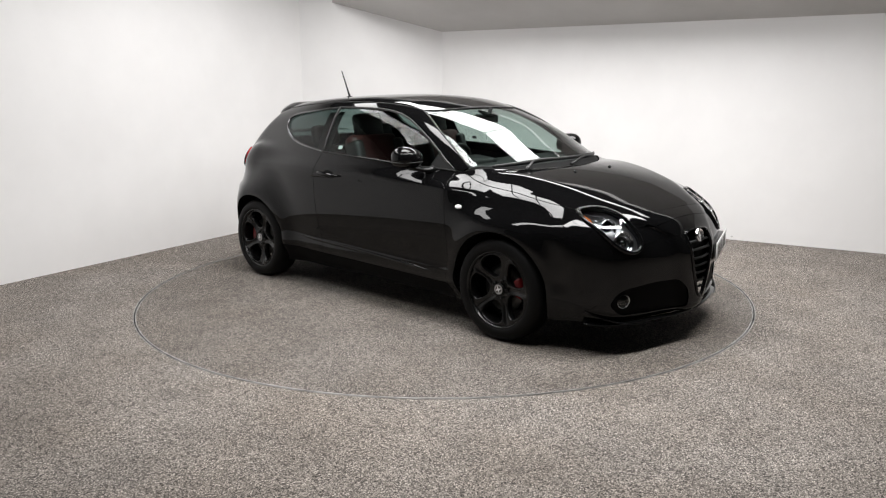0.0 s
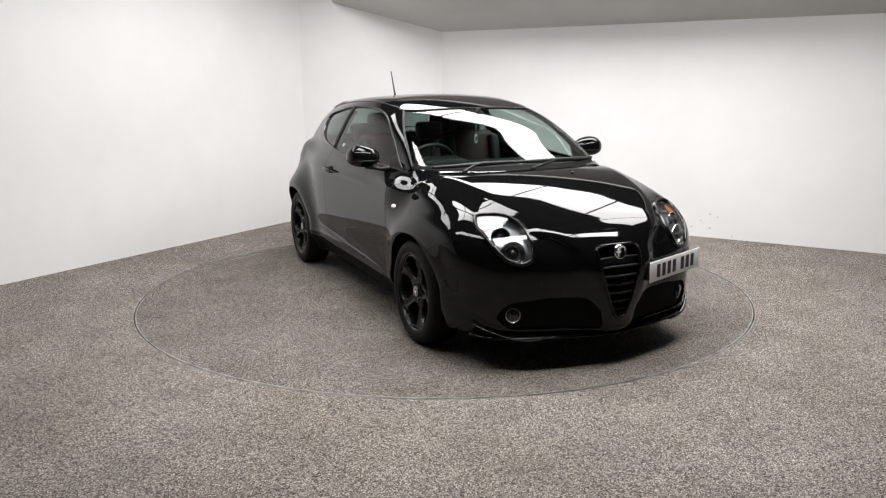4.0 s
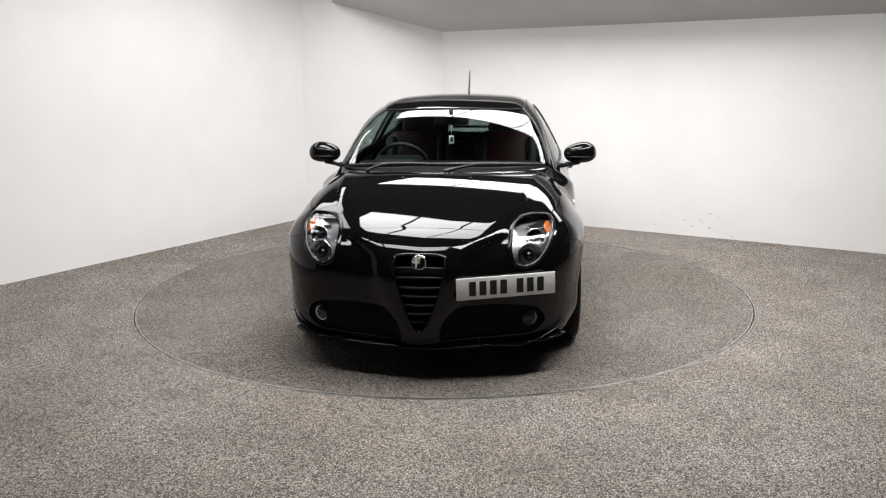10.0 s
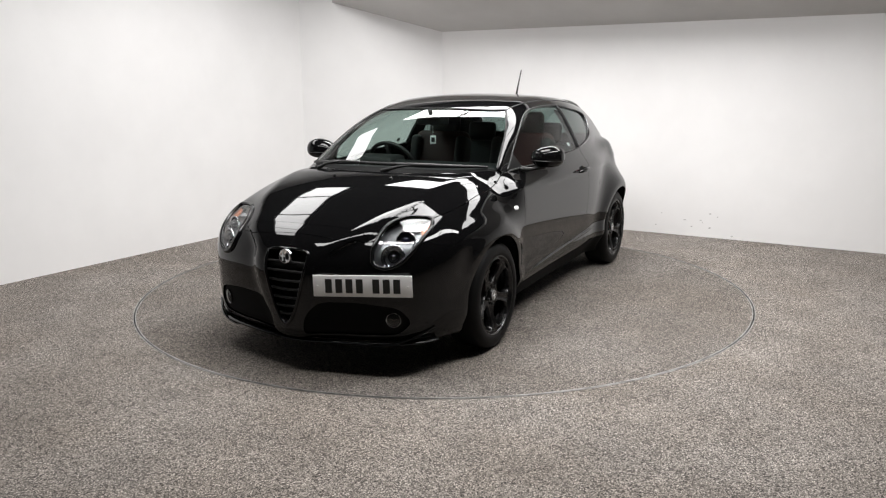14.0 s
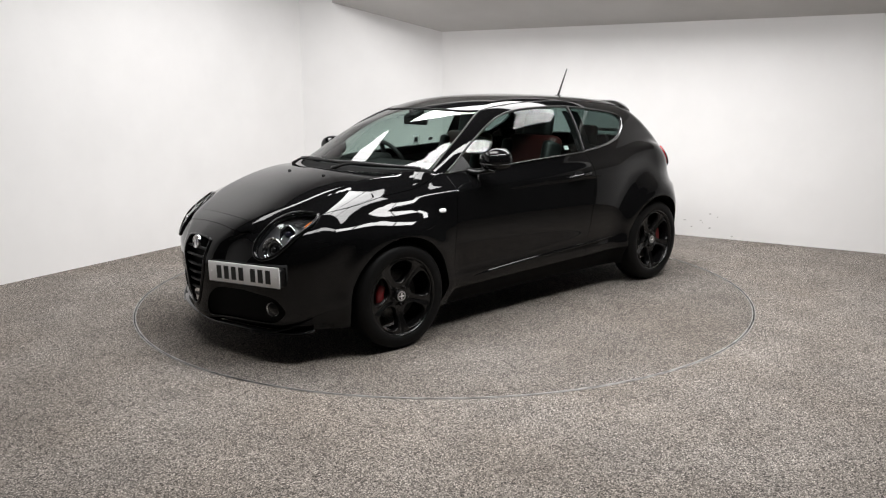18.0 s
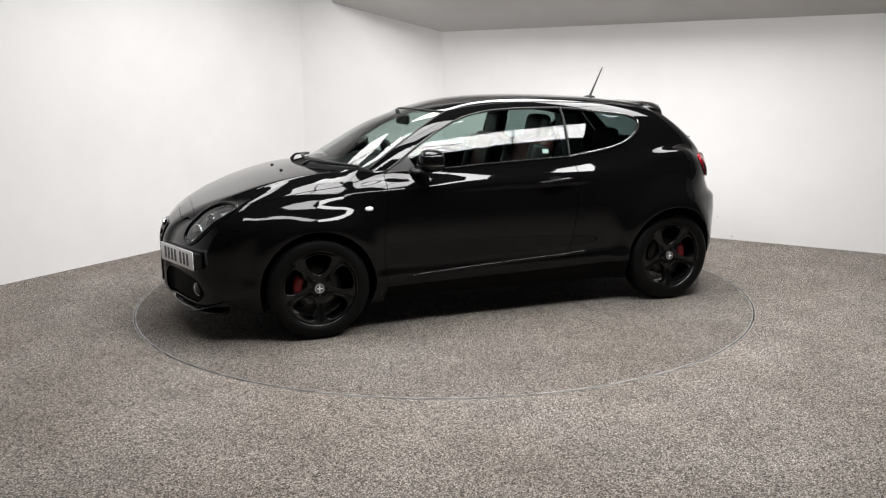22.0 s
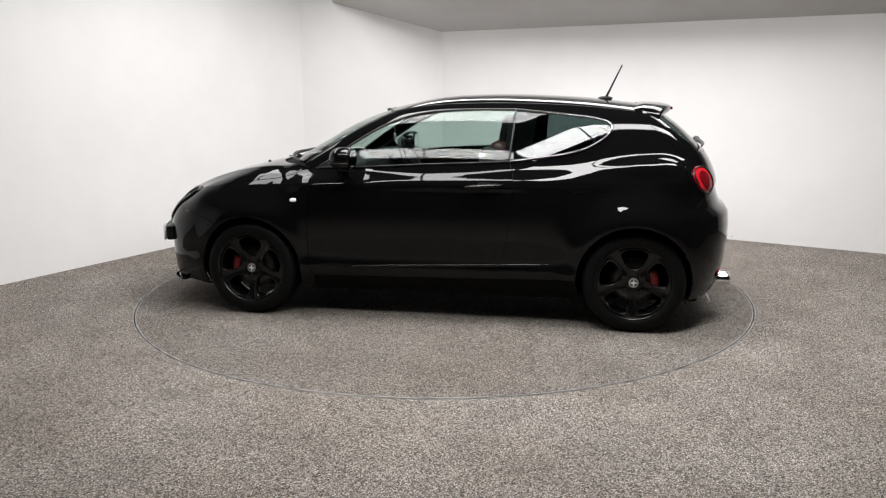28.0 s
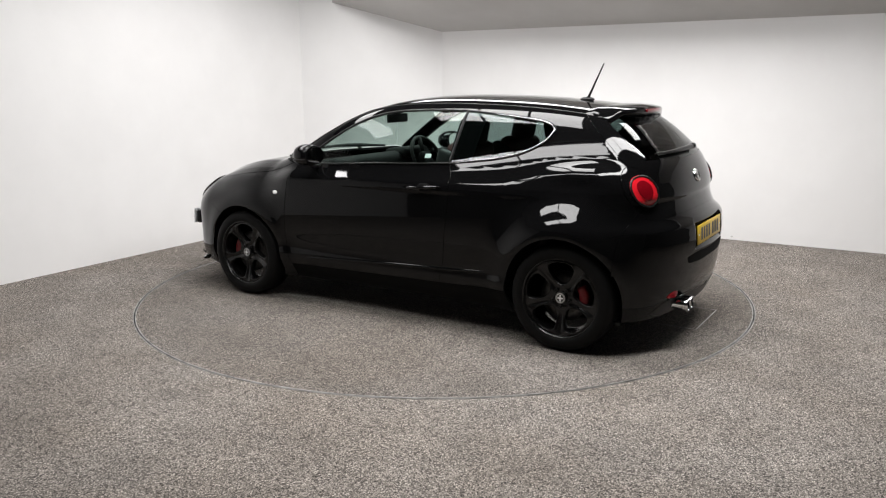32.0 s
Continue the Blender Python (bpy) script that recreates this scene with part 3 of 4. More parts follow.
bumper_seam = snap(spline([tuple(tail_all[j_out]), (-1.62, .72, .775), (-1.60, .78, .72), (-1.57, .82, .62), (-WB - ARCH * math.cos(radians(28)), .85, ARCH_Z + ARCH * math.sin(radians(28)))]))
arch_r_top = arc(-WB, ARCH_Z, ARCH, 152, -23)
arch_r_low = arc(-WB, ARCH_Z, ARCH, 204, 152, 10)
back_glass_side = snap(spline([(-1.335, .455, 1.312), (-1.433, .500, 1.248), (-1.545, .525, 1.158), (-1.622, .535, 1.085)]))
back_glass_low = snap(spline([(-1.622, .535, 1.085), (-1.675, .36, 1.078), (-1.70, .15, 1.078), (-1.705, 0, 1.078)]))
back_glass_top = snap(spline([(-1.44, 0, 1.322), (-1.42, .2, 1.322), (-1.39, .36, 1.318), (-1.335, .455, 1.312)]))
GRILLE = [(2.064, 0, .655), (2.064, .095, .655), (2.067, .128, .648), (2.085, .131, .61), (2.111, .122, .555), (2.12, .094, .45), (2.116, .055, .345), (2.112, .02, .285), (2.11, 0, .272)]
grille_edge = snap(np.concatenate([spline(GRILLE[:3]), spline(GRILLE[2:])]))


def both_sides(ob):
    return ob, mirrored(ob)


# bodywork
sill_front = sideways([(.822, .276), (.835, .17)])
door, door2 = both_sides(panel("door", [door_front, door_foot, door_back, belt_line], "barrel", PAINT, CAR, size=.02))
both_sides(panel("sill", [door_foot, sideways([(-.425, .298), (-.905, .312)]), arc(-WB, ARCH_Z, ARCH, 0, -23, 6), sideways([(-.93, .17), (.835, .17)]), sill_front[::-1]], "barrel", LINER, CAR, "matt black sill"))
both_sides(panel("front_fender", [hood_side, snap(spline([(.860, .690, .975), (.806, .705, .982)])), door_front, sill_front, sideways([(.835, .17), (.93, .172)]), arch_f_top[::-1], nose_seam[::-1], lamp_outer[::-1]], "barrel", PAINT, CAR, size=.018))
both_sides(panel("rear_quarter", [door_back, quarter_low[::-1], quarter_top[::-1], glass_top[::-1], snap(spline([(.790, .700, .990), (.860, .690, .975)])), snap(spline([(.860, .690, .975), (.890, .668, 1.000)])),
                                  screen_side[::-1], ditch, hatch_side, tail_outer[::-1], bumper_seam, arc(-WB, ARCH_Z, ARCH, 152, 0, 22), sideways([(-.905, .312), (-.425, .298)])], "barrel", PAINT, CAR, size=.018))
panel("roof", [screen_top, ditch, roof_back], "barrel", PAINT, CAR, both=True)
panel("hood", [hood_front, lamp_inner, hood_side, hood_back], "top", PAINT, CAR, both=True, size=.0125)
panel("cowl", [hood_back[::-1], snap(spline([(.860, .690, .975), (.890, .668, 1.000)])), screen_low], "top", LINER, CAR, "matt black plastic cowl", both=True, off=-.012)
centre_low = snap(spline([(2.11, 0, .272), (2.07, 0, .185)]))
centre_top = snap(spline([(1.995, 0, .727), (2.064, 0, .655)]))
nose_foot = snap(spline([(2.05, 0, .185), (2.03, .275, .185), (1.985, .45, .185), (1.87, .66, .185), (1.72, .79, .18), (WB + ARCH * math.cos(radians(-24)), .83, .17)]))
INTAKE = [(2.10, .10, .228), (2.05, .30, .226), (2.00, .46, .230), (1.93, .595, .252), (1.91, .635, .300), (1.935, .605, .360), (2.00, .47, .398), (2.06, .30, .405), (2.09, .17, .385), (2.10, .115, .330)]
intake_edge = snap(loop(INTAKE))
k_low = int(np.argmin(np.linalg.norm(intake_edge - np.array(INTAKE[1]), axis=1)))
g_low = int(np.argmin(np.linalg.norm(nose_foot - intake_edge[k_low], axis=1)))
hole = np.concatenate([intake_edge[k_low::-1], intake_edge[:k_low:-1]])
bumper_half = [hood_front[::-1], centre_top, grille_edge, centre_low, nose_foot[:g_low + 1], hole, hole[:1] + np.array([-.002, .0035, 0]), nose_foot[g_low:g_low + 1] + np.array([-.002, .0035, 0]),
               nose_foot[g_low + 1:], arch_f_low, nose_seam[::-1], lamp_under]
both_sides(panel("front_bumper", bumper_half, "nose", PAINT, CAR, inset=.0005, size=.015))
panel("intake_mesh", [intake_edge], "nose", LINER, CAR, "black air intake grid", off=-.014, inset=-.004, lip=0)
mirrored(bpy.data.objects["intake_mesh"])
panel("hatch", [back_glass_low[::-1], snap(spline([(-1.705, 0, 1.078), (-1.765, 0, .97), (-1.80, 0, .788)])), hatch_low[::-1], tail_inner[::-1], hatch_side[::-1], snap(spline([(-1.235, .470, 1.340), (-1.335, .455, 1.312)])), back_glass_side], "tail", PAINT, CAR, inset=.0005)
mirrored(bpy.data.objects["hatch"])
tail_foot = snap(spline([(-1.80, 0, .215), (-1.78, .3, .215), (-1.72, .5, .21), (-1.63, .68, .205), (-WB - ARCH * math.cos(radians(-24)), .8, .185)]))
panel("rear_bumper", [hatch_low[::-1], tail_base, bumper_seam, arch_r_low[::-1], tail_foot[::-1]], "tail", PAINT, CAR, inset=.0005, size=.018)
mirrored(bpy.data.objects["rear_bumper"])

# glass
panel("windscreen", [screen_top, screen_side, screen_low], "barrel", WINDSCREEN, CAR, "clear slightly green windscreen", both=True, off=-.004, lip=0)
for d, m in ((door, 1), (door2, -1)):
    pane = panel("window_pane", [glass_top, b_post, belt_line], "barrel", SIDE_GLASS, d, "frameless tinted side window", off=-.005, lip=0, inset=.001)
    if m < 0:
        bpy.data.objects.remove(mirrored(pane, d) and pane)
q = panel("quarter_window", [quarter_top, quarter_low, b_post[::-1]], "barrel", DARK_GLASS, CAR, "dark tinted rear side window", off=-.005, lip=0)
both_sides(q)
panel("rear_window", [back_glass_top, back_glass_side, back_glass_low], "tail", DARK_GLASS, CAR, "dark tinted rear window", both=True, off=-.003, lip=0)


# ---- wheels ----
def wheel():
    w = new("wheel")
    w.parent = CAR
    tyre = [(.226, .085), (.234, .098), (.255, .104), (.285, .100), (.303, .088), (.312, .066), (.314, .03), (.314, -.03), (.312, -.07), (.302, -.092), (.27, -.104), (.234, -.098), (.226, -.085)]
    lathe("tyre", tyre, RUBBER, w, "black low-profile tyre", n=64)
    barrel = [(.236, .092), (.233, .099), (.227, .096), (.221, .080), (.212, .05), (.20, -.02), (.215, -.09), (.228, -.095)]
    lathe("rim", barrel, RIM, w, "gloss black alloy rim", n=64)
    # face with five openings
    bm = bmesh.new()
    n = 28
    for s in range(5):
        a0 = radians(72 * s + 90)
        pts = []
        for k in range(13):
            a = a0 - radians(36) + radians(72) * k / 12
            pts.append((.229 * math.cos(a), .229 * math.sin(a)))
        c0 = Vector((.146 * math.cos(a0), .146 * math.sin(a0)))
        out = Vector((math.cos(a0), math.sin(a0)))
        side = Vector((-out.y, out.x))
        # each opening is a deep scallop, round towards the hub and wide at the rim
        hole = []
        for k in range(n):
            t = 2 * math.pi * k / n
            u, lateral = math.copysign(abs(math.cos(t)) ** .8, math.cos(t)), math.copysign(abs(math.sin(t)) ** .8, math.sin(t)) * (.071 + .032 * math.cos(t))
            hole.append(c0 + out * (.066 * u - 2.2 * lateral ** 2 * max(0, u)) + side * lateral)
        inner = [(.036 * math.cos(a0 + radians(36 - 72 * k / 6)), .036 * math.sin(a0 + radians(36 - 72 * k / 6))) for k in range(7)]
        height = lambda r: .062 + .018 * (r / .207) ** 3 - .010 * math.exp(-((r - .10) / .05) ** 2) + .006
        # ring of quads between the opening and the sector's edge
        edge = [Vector(q) for q in pts] + [Vector(q) for q in inner]
        m = 40
        def around(poly, target):
            best = None
            d = target.normalized()
            for i in range(len(poly)):
                p, q = poly[i] - c0, poly[(i + 1) % len(poly)] - c0
                den = d.x * (q - p).y - d.y * (q - p).x
                if abs(den) < 1e-9:
                    continue
                t = (p.x * (q - p).y - p.y * (q - p).x) / den
                u = (p.x * d.y - p.y * d.x) / den
                if t > 0 and -1e-6 <= u <= 1 + 1e-6 and (best is None or t > best):
                    best = t
            return c0 + d * (best or .01)
        rows = []
        angles = sorted({round(2 * math.pi * k / m, 5) for k in range(m)} | {round(math.atan2((e - c0).y, (e - c0).x) % (2 * math.pi), 5) for e in edge})
        for t in angles:
            d = Vector((math.cos(t), math.sin(t)))
            e, h = around(edge, d), around(hole, d)
            rows.append((h, h.lerp(e, .16), h.lerp(e, .50), e))
        vs = []
        for h, h2, e2, e in rows:
            ring_v = []
            for i, q in enumerate((h, h, h2, e2, e)):
                y = height(q.length) - (.040 if i == 0 else .002 if i == 1 else -.004 if i == 2 else .008 if i == 3 else .009)
                ring_v.append(bm.verts.new((q.x, y, q.y)))
            vs.append(ring_v)
        for i in range(len(vs)):
            a, b = vs[i], vs[(i + 1) % len(vs)]
            for k in range(4):
                try:
                    bm.faces.new((a[k], a[k + 1], b[k + 1], b[k]))
                except ValueError:
                    pass
    bmesh.ops.remove_doubles(bm, verts=bm.verts[:], dist=.0006)
    bmesh.ops.recalc_face_normals(bm, faces=bm.faces[:])
    bm.verts.index_update()
    v, f = [q.co[:] for q in bm.verts], [[q.index for q in g.verts] for g in bm.faces]
    bm.free()
    ob = part("spokes", v, f, RIM, w, "five-spoke face with deep scalloped openings")
    cap = lathe("centre_cap", [(.036, .062), (.034, .072), (.030, .075), (.0, .076)], SATIN, w, "black centre cap", n=24)
    badge = [(.029 * math.cos(.2618 * k), .0779, .029 * math.sin(.2618 * k)) for k in range(24)]
    low = [(1.04 * x, .072, 1.04 * z) for x, y, z in badge]
    part("cap_badge", badge + low, [list(range(24))[::-1]] + [[k, (k + 1) % 24, 24 + (k + 1) % 24, 24 + k] for k in range(24)], SILVER, cap, "silver round badge", smooth=False)
    part("badge_disc", [(.022 * math.cos(.3927 * k), .0782, .022 * math.sin(.3927 * k)) for k in range(16)], [list(range(16))[::-1]], INK, cap, smooth=False)
    part("badge_field", [(-.0045, .0786, -.019), (.0045, .0786, -.019), (.0045, .0786, .019), (-.0045, .0786, .019)], [[0, 1, 2, 3]], WHITE, cap, smooth=False)
    part("badge_field", [(-.018, .0784, -.0045), (.018, .0784, -.0045), (.018, .0784, .0045), (-.018, .0784, .0045)], [[0, 1, 2, 3]], WHITE, cap, smooth=False)
    for k in range(5):
        t = radians(72 * k + 54)
        lathe("wheel_bolt", [(.009, .060), (.009, .070), (.006, .072), (0, .072)], SATIN, w, n=10, at=Matrix.Translation((.052 * math.cos(t), 0, .052 * math.sin(t))))
    disc = lathe("brake_disc", [(.06, .012), (.07, .022), (.145, .022), (.146, .0), (.06, .0)], STEEL, w, "grey steel brake disc", n=48)
    return w


def caliper(front):
    a = np.radians(np.linspace(-25, 25, 9))
    v, f = [], []
    for t in a:
        for r, y in ((.100, .036), (.108, .044), (.146, .044), (.154, .034), (.154, -.02), (.100, -.02)):
            v.append((r * math.cos(t), y, r * math.sin(t)))
    for i in range(len(a) - 1):
        for k in range(6):
            f.append([i * 6 + k, i * 6 + (k + 1) % 6, (i + 1) * 6 + (k + 1) % 6, (i + 1) * 6 + k][::-1])
    f += [list(range(6)), list(range(len(v) - 6, len(v)))[::-1]]
    return v, f


first = wheel()
TRACK = .745
spin = {(1, 1): 0, (-1, 1): 0, (1, -1): 20, (-1, -1): 8}
wheels = []
for fx in (1, -1):
    for fy in (1, -1):
        wheels.append(first if (fx, fy) == (1, 1) else copy_thing(first, Matrix()))
for fx in (1, -1):
    for fy in (1, -1):
        w = wheels[(0 if fx > 0 else 2) + (0 if fy > 0 else 1)]
        turn = Matrix.Rotation(radians(spin[fx, fy]), 4, "Y")
        flip = Matrix.Rotation(math.pi, 4, "Z") if fy < 0 else Matrix()
        w.matrix_basis = Matrix.Translation((fx * WB, fy * TRACK, .3135)) @ flip @ turn
        v, f = caliper(fx > 0)
        ang = 8 if fx > 0 else 172
        if fy < 0:
            ang = 180 - ang
        base = Matrix.Rotation(radians(-ang), 4, "Y")
        ob = part("brake_caliper", v, f, RED_PAINT, w, "red painted brake caliper")
        ob.matrix_basis = turn.inverted() @ base
# dark wells and underside
for fx in (1, -1):
    for fy in (1, -1):
        a = np.radians(np.linspace(-20, 200, 30))
        rim_line = np.stack([fx * WB + .365 * np.cos(a), 0 * a, ARCH_Z + .365 * np.sin(a)], -1)
        skin = shoot(np.maximum(rim_line, (-9, 0, .21)), np.tile([0, 1.0, 0], (len(a), 1)))[:, 1] - .016 - .05 * np.clip((.30 - rim_line[:, 2]) / .1, 0, 1)
        v = [(q[0], fy * y, q[2]) for ys in (skin, .47 + 0 * skin) for q, y in zip(rim_line, ys)]
        n = len(a)
        f = [[j, j + 1, n + j + 1, n + j] for j in range(n - 1)] + [list(range(n, 2 * n))]
        part("wheel_arch_liner", v, f, LINER, CAR, smooth=False)
rounded("underbody", (3.3, 1.36, .06), .02, LINER, CAR, "black underside", at=pose(0, 0, .20))
rounded("engine_shield", (1.2, .90, .30), .02, LINER, CAR, at=pose(1.35, 0, .40))


# ---- lamps, grille and trim ----
def ball(name, centre, radii, material, parent, label="", power=2.0, cut=None, n=28, m=16):
    """A rounded lump; cut flattens its back at that x."""
    v, f = [], []
    for i in range(m + 1):
        a = math.pi * i / m - math.pi / 2
        for j in range(n):
            b = 2 * math.pi * j / n
            c = [math.cos(a) * math.cos(b), math.cos(a) * math.sin(b), math.sin(a)]
            c = [math.copysign(abs(k) ** (2 / power), k) for k in c]
            p = [k * r for k, r in zip(c, radii)]
            if cut is not None:
                p[0] = max(p[0], cut)
            v.append([p[k] + centre[k] for k in range(3)])
    for i in range(m):
        for j in range(n):
            f.append([i * n + j, i * n + (j + 1) % n, (i + 1) * n + (j + 1) % n, (i + 1) * n + j])
    return part(name, v, f, material, parent, label)


def aim(p, d):
    """A pose at p whose x axis looks along d."""
    return Matrix.Translation(p) @ Vector(d).to_track_quat("X", "Z").to_matrix().to_4x4()


def surface(p):
    q = snap(np.array([p]))[0]
    return q, grad(q[:1], q[1:2], q[2:3])[0]


DARK_METAL = mat("dark_chrome", (0.13, 0.13, 0.135), 0.2, 1.0)
TRIM_CHROME = mat("trim_chrome", (0.24, 0.24, 0.245), 0.16, 1.0)
HOUSING = mat("grey_lamp_housing", (0.20, 0.20, 0.205), 0.28, 0.8)
BLUE_LENS = mat("projector_glass", (0.012, 0.013, 0.035), 0.03, Coat_Weight=1.0)
GRILLE_BLACK = mat("matt_black_grille", (0.006, 0.006, 0.006), 0.5, Specular_IOR_Level=0.3)
FOG_INNER = mat("fog_reflector", (0.85, 0.85, 0.83), 0.25, 0.6)
REFLECTOR = mat("bright_reflector", (0.62, 0.62, 0.64), 0.12, 1.0)


def headlight(side):
    flip = np.array([1, side, 1])
    ob = panel("headlight", [lamp_all * flip], "nose", HOUSING, CAR, "clear-lensed headlight with grey housing and amber corner", off=-.034, lip=0, size=.025, inset=-.004)
    wall_in = lamp_all * flip
    n = grad(wall_in[:, 0], wall_in[:, 1], wall_in[:, 2])
    m = len(wall_in)
    v = np.concatenate([wall_in - n * .002, wall_in - n * .038])
    part("housing_wall", v, [[i, (i + 1) % m, m + (i + 1) % m, m + i] for i in range(m)], DARK_METAL, ob)
    panel("lens", [lamp_all * flip], "nose", LENS, ob, "clear lens", off=.003, lip=0, inset=.008)
    tube("bezel", wall_in + n * .002, .0120, PAINT, ob, "black surround", closed=True, n=12)
    way = Vector((1, .42 * side, .22)).normalized()
    # low beam: a wide bowl with stepped rings and a bulb shield
    q, k = surface((1.934, .556 * side, .658))
    at = aim(Vector(q) - Vector(k) * .046, way)
    lathe("low_beam", [(.066, .030), (.065, .037), (.061, .037), (.060, .030), (.053, .024), (.052, .027), (.048, .026), (.047, .018), (.037, .008), (.036, .012), (.031, .010), (.028, .001), (0, -.004)],
          REFLECTOR, ob, "chrome reflector bowl with rings", axis="x", n=40, at=at)
    lathe("bulb_shield", [(.019, -.004), (.019, .014), (.016, .024), (.009, .030), (0, .031)], DARK_METAL, ob, "dark bulb shield", axis="x", n=24, at=at)
    lathe("shield_ring", [(.030, .010), (.030, .020), (.024, .022), (.023, .012)], SATIN, ob, axis="x", n=28, at=at)
    # high beam: a projector lens in a chrome bowl
    q, k = surface((1.842, .580 * side, .748))
    at = aim(Vector(q) - Vector(k) * .042, way)
    lathe("high_beam", [(.052, .032), (.050, .037), (.046, .034), (.040, .018), (.030, .006), (0, .0)], REFLECTOR, ob, "chrome reflector bowl", axis="x", n=36, at=at)
    lathe("projector", [(.027, .004), (.027, .020), (.024, .023), (.022, .021)], DARK_METAL, ob, axis="x", n=28, at=at)
    lathe("projector_lens", [(.022, .019), (.018, .028), (.010, .033), (0, .034)], BLUE_LENS, ob, "dark bluish projector lens", axis="x", n=24, at=at)
    # smooth chrome brow between the bowls and the outer corner
    brow = snap(loop([(1.715, .630, .828), (1.770, .585, .812), (1.800, .545, .792), (1.792, .600, .782), (1.760, .640, .792)], .012)) * flip
    panel("brow", [brow], "nose", REFLECTOR, ob, "bright reflector brow", off=-.020, lip=.01, inset=0, size=.02)
    amber = snap(loop([(1.716, .656, .818), (1.740, .670, .792), (1.800, .668, .742), (1.795, .650, .758), (1.738, .640, .808)], .012)) * flip
    panel("amber_indicator", [amber], "nose", AMBER, ob, "amber indicator", off=-.014, lip=.01, inset=0, size=.02)
    return ob


headlight(1)
headlight(-1)


def grille():
    g = new("grille")
    g.parent = CAR
    g["label"] = "black shield grille with horizontal bars and round badge"
    panel("backing", [grille_edge], "nose", LINER, g, both=True, off=-.045, lip=0, inset=-.012)
    whole = np.concatenate([grille_edge, grille_edge[-2:0:-1] * (1, -1, 1)])
    tube("surround", whole, .009, PAINT, g, "black shield frame", closed=True, n=10)
    for z in (.600, .553, .507, .461, .415, .370, .328):
        w = float(np.interp(z, grille_edge[::-1, 2], grille_edge[::-1, 1])) - .004
        y = np.linspace(-w, w, 9)
        p = snap(np.stack([np.full(9, 2.11), y, np.full(9, z)], -1))
        tube("grille_bar", p - np.array([.018, 0, 0]), .012, GRILLE_BLACK, g, n=8, flat=.55)
    q, k = surface((2.09, 0, .622))
    at = aim(Vector(q) + Vector(k) * .004, Vector((1, 0, .12)))
    b = lathe("badge", [(.039, -.012), (.039, .002), (.036, .006), (.033, .006), (.032, .003), (0, .004)], CHROME, g, "round silver badge", axis="x", n=32, at=at)
    for y0, z0, w, h, m in ((-.014, 0, .007, .044, WHITE), (-.014, 0, .030, .007, WHITE), (.015, 0, .018, .036, DARK_METAL)):
        part("badge_shape", [(.0055, y0 - w / 2, z0 - h / 2), (.0055, y0 + w / 2, z0 - h / 2), (.0055, y0 + w / 2, z0 + h / 2), (.0055, y0 - w / 2, z0 + h / 2)], [[0, 1, 2, 3]], m, b, smooth=False)


grille()


def plate(p, way, material, name, label, tilt=0.0):
    ob = rounded(name, (.006, .522, .114), .0028, material, CAR, label, at=aim(p, way) @ Matrix.Rotation(radians(tilt), 4, "X"), seg=2)
    x = .0038
    # writing as plain bars
    def bar(y, z, w, h):
        part("number_bar", [(x, y - w / 2, z - h / 2), (x, y + w / 2, z - h / 2), (x, y + w / 2, z + h / 2), (x, y - w / 2, z + h / 2)], [[0, 1, 2, 3]], INK, ob, smooth=False)
    for k in range(7):
        y = -.178 + k * .0545 + (.032 if k > 3 else 0)
        bar(y, 0, .036, .074)
    for y in (-.238, .238):
        lathe("screw_cap", [(.006, .003), (.005, .0048), (0, .005)], WHITE, ob, axis="x", n=12, at=pose(0, y, 0))
    return ob


plate((2.048, .437, .506), (.52, .173, 0), WHITE, "number_plate", "white front number plate with dark characters", 1.2)
rounded("plate_bracket", (.05, .50, .10), .01, SATIN, CAR, at=aim((2.012, .425, .502), (.52, .173, 0)))
plate((-1.862, 0, .643), (-1, 0, .06), YELLOW, "rear_number_plate", "yellow rear number plate with dark characters")

for s in (1, -1):
    q, k = surface((1.955, .562 * s, .312))
    q = q - k * .012
    fog = lathe("fog_lamp", [(.045, -.03), (.045, .001), (.043, .005), (.041, .004), (.040, -.006)], LINER, CAR, "round front fog lamp", axis="x", n=32, at=aim(q, Vector(k)))
    lathe("fog_lens", [(.040, .004), (.030, .010), (0, .013)], LENS, fog, "clear lens", axis="x", n=28)
    lathe("fog_reflector", [(.040, .002), (.030, -.010), (.012, -.018), (.012, -.010), (0, -.004)], FOG_INNER, fog, "chrome reflector", axis="x", n=28)

# front lip with its raised corners
lip = snap(spline([(1.80, .74, .20), (1.90, .63, .19), (1.985, .45, .188), (2.03, .275, .187), (2.05, 0, .187)], .03))
lip = np.concatenate([lip, lip[-2::-1] * (1, -1, 1)])
lip_n = grad(lip[:, 0], lip[:, 1], lip[:, 2])
tube("front_lip", lip + lip_n * (.012, .012, 0) - np.array([0, 0, .012]), .026, PAINT, CAR, "black front lip", n=10, flat=.40)
for s in (1, -1):
    w = np.array([(1.815, .745, .262), (1.90, .655, .218), (1.965, .55, .183), (2.005, .46, .176), (2.02, .38, .186)]) * (1, s, 1)
    tube("lip_blade", spline(w), .016, PAINT, CAR, n=8, flat=.35, taper=[(0, .3), (.5, 1), (1, .3)])
# sill blades
for s in (1, -1):
    b = sideways([(.70, .338), (.165, .364), (-.383, .386), (-.80, .406)]) * (1, s, 1)
    tube("sill_blade", b - np.array([0, .004 * s, 0]), .012, PAINT, CAR, n=12, taper=[(0, .2), (.1, 1), (.85, 1), (1, .2)])


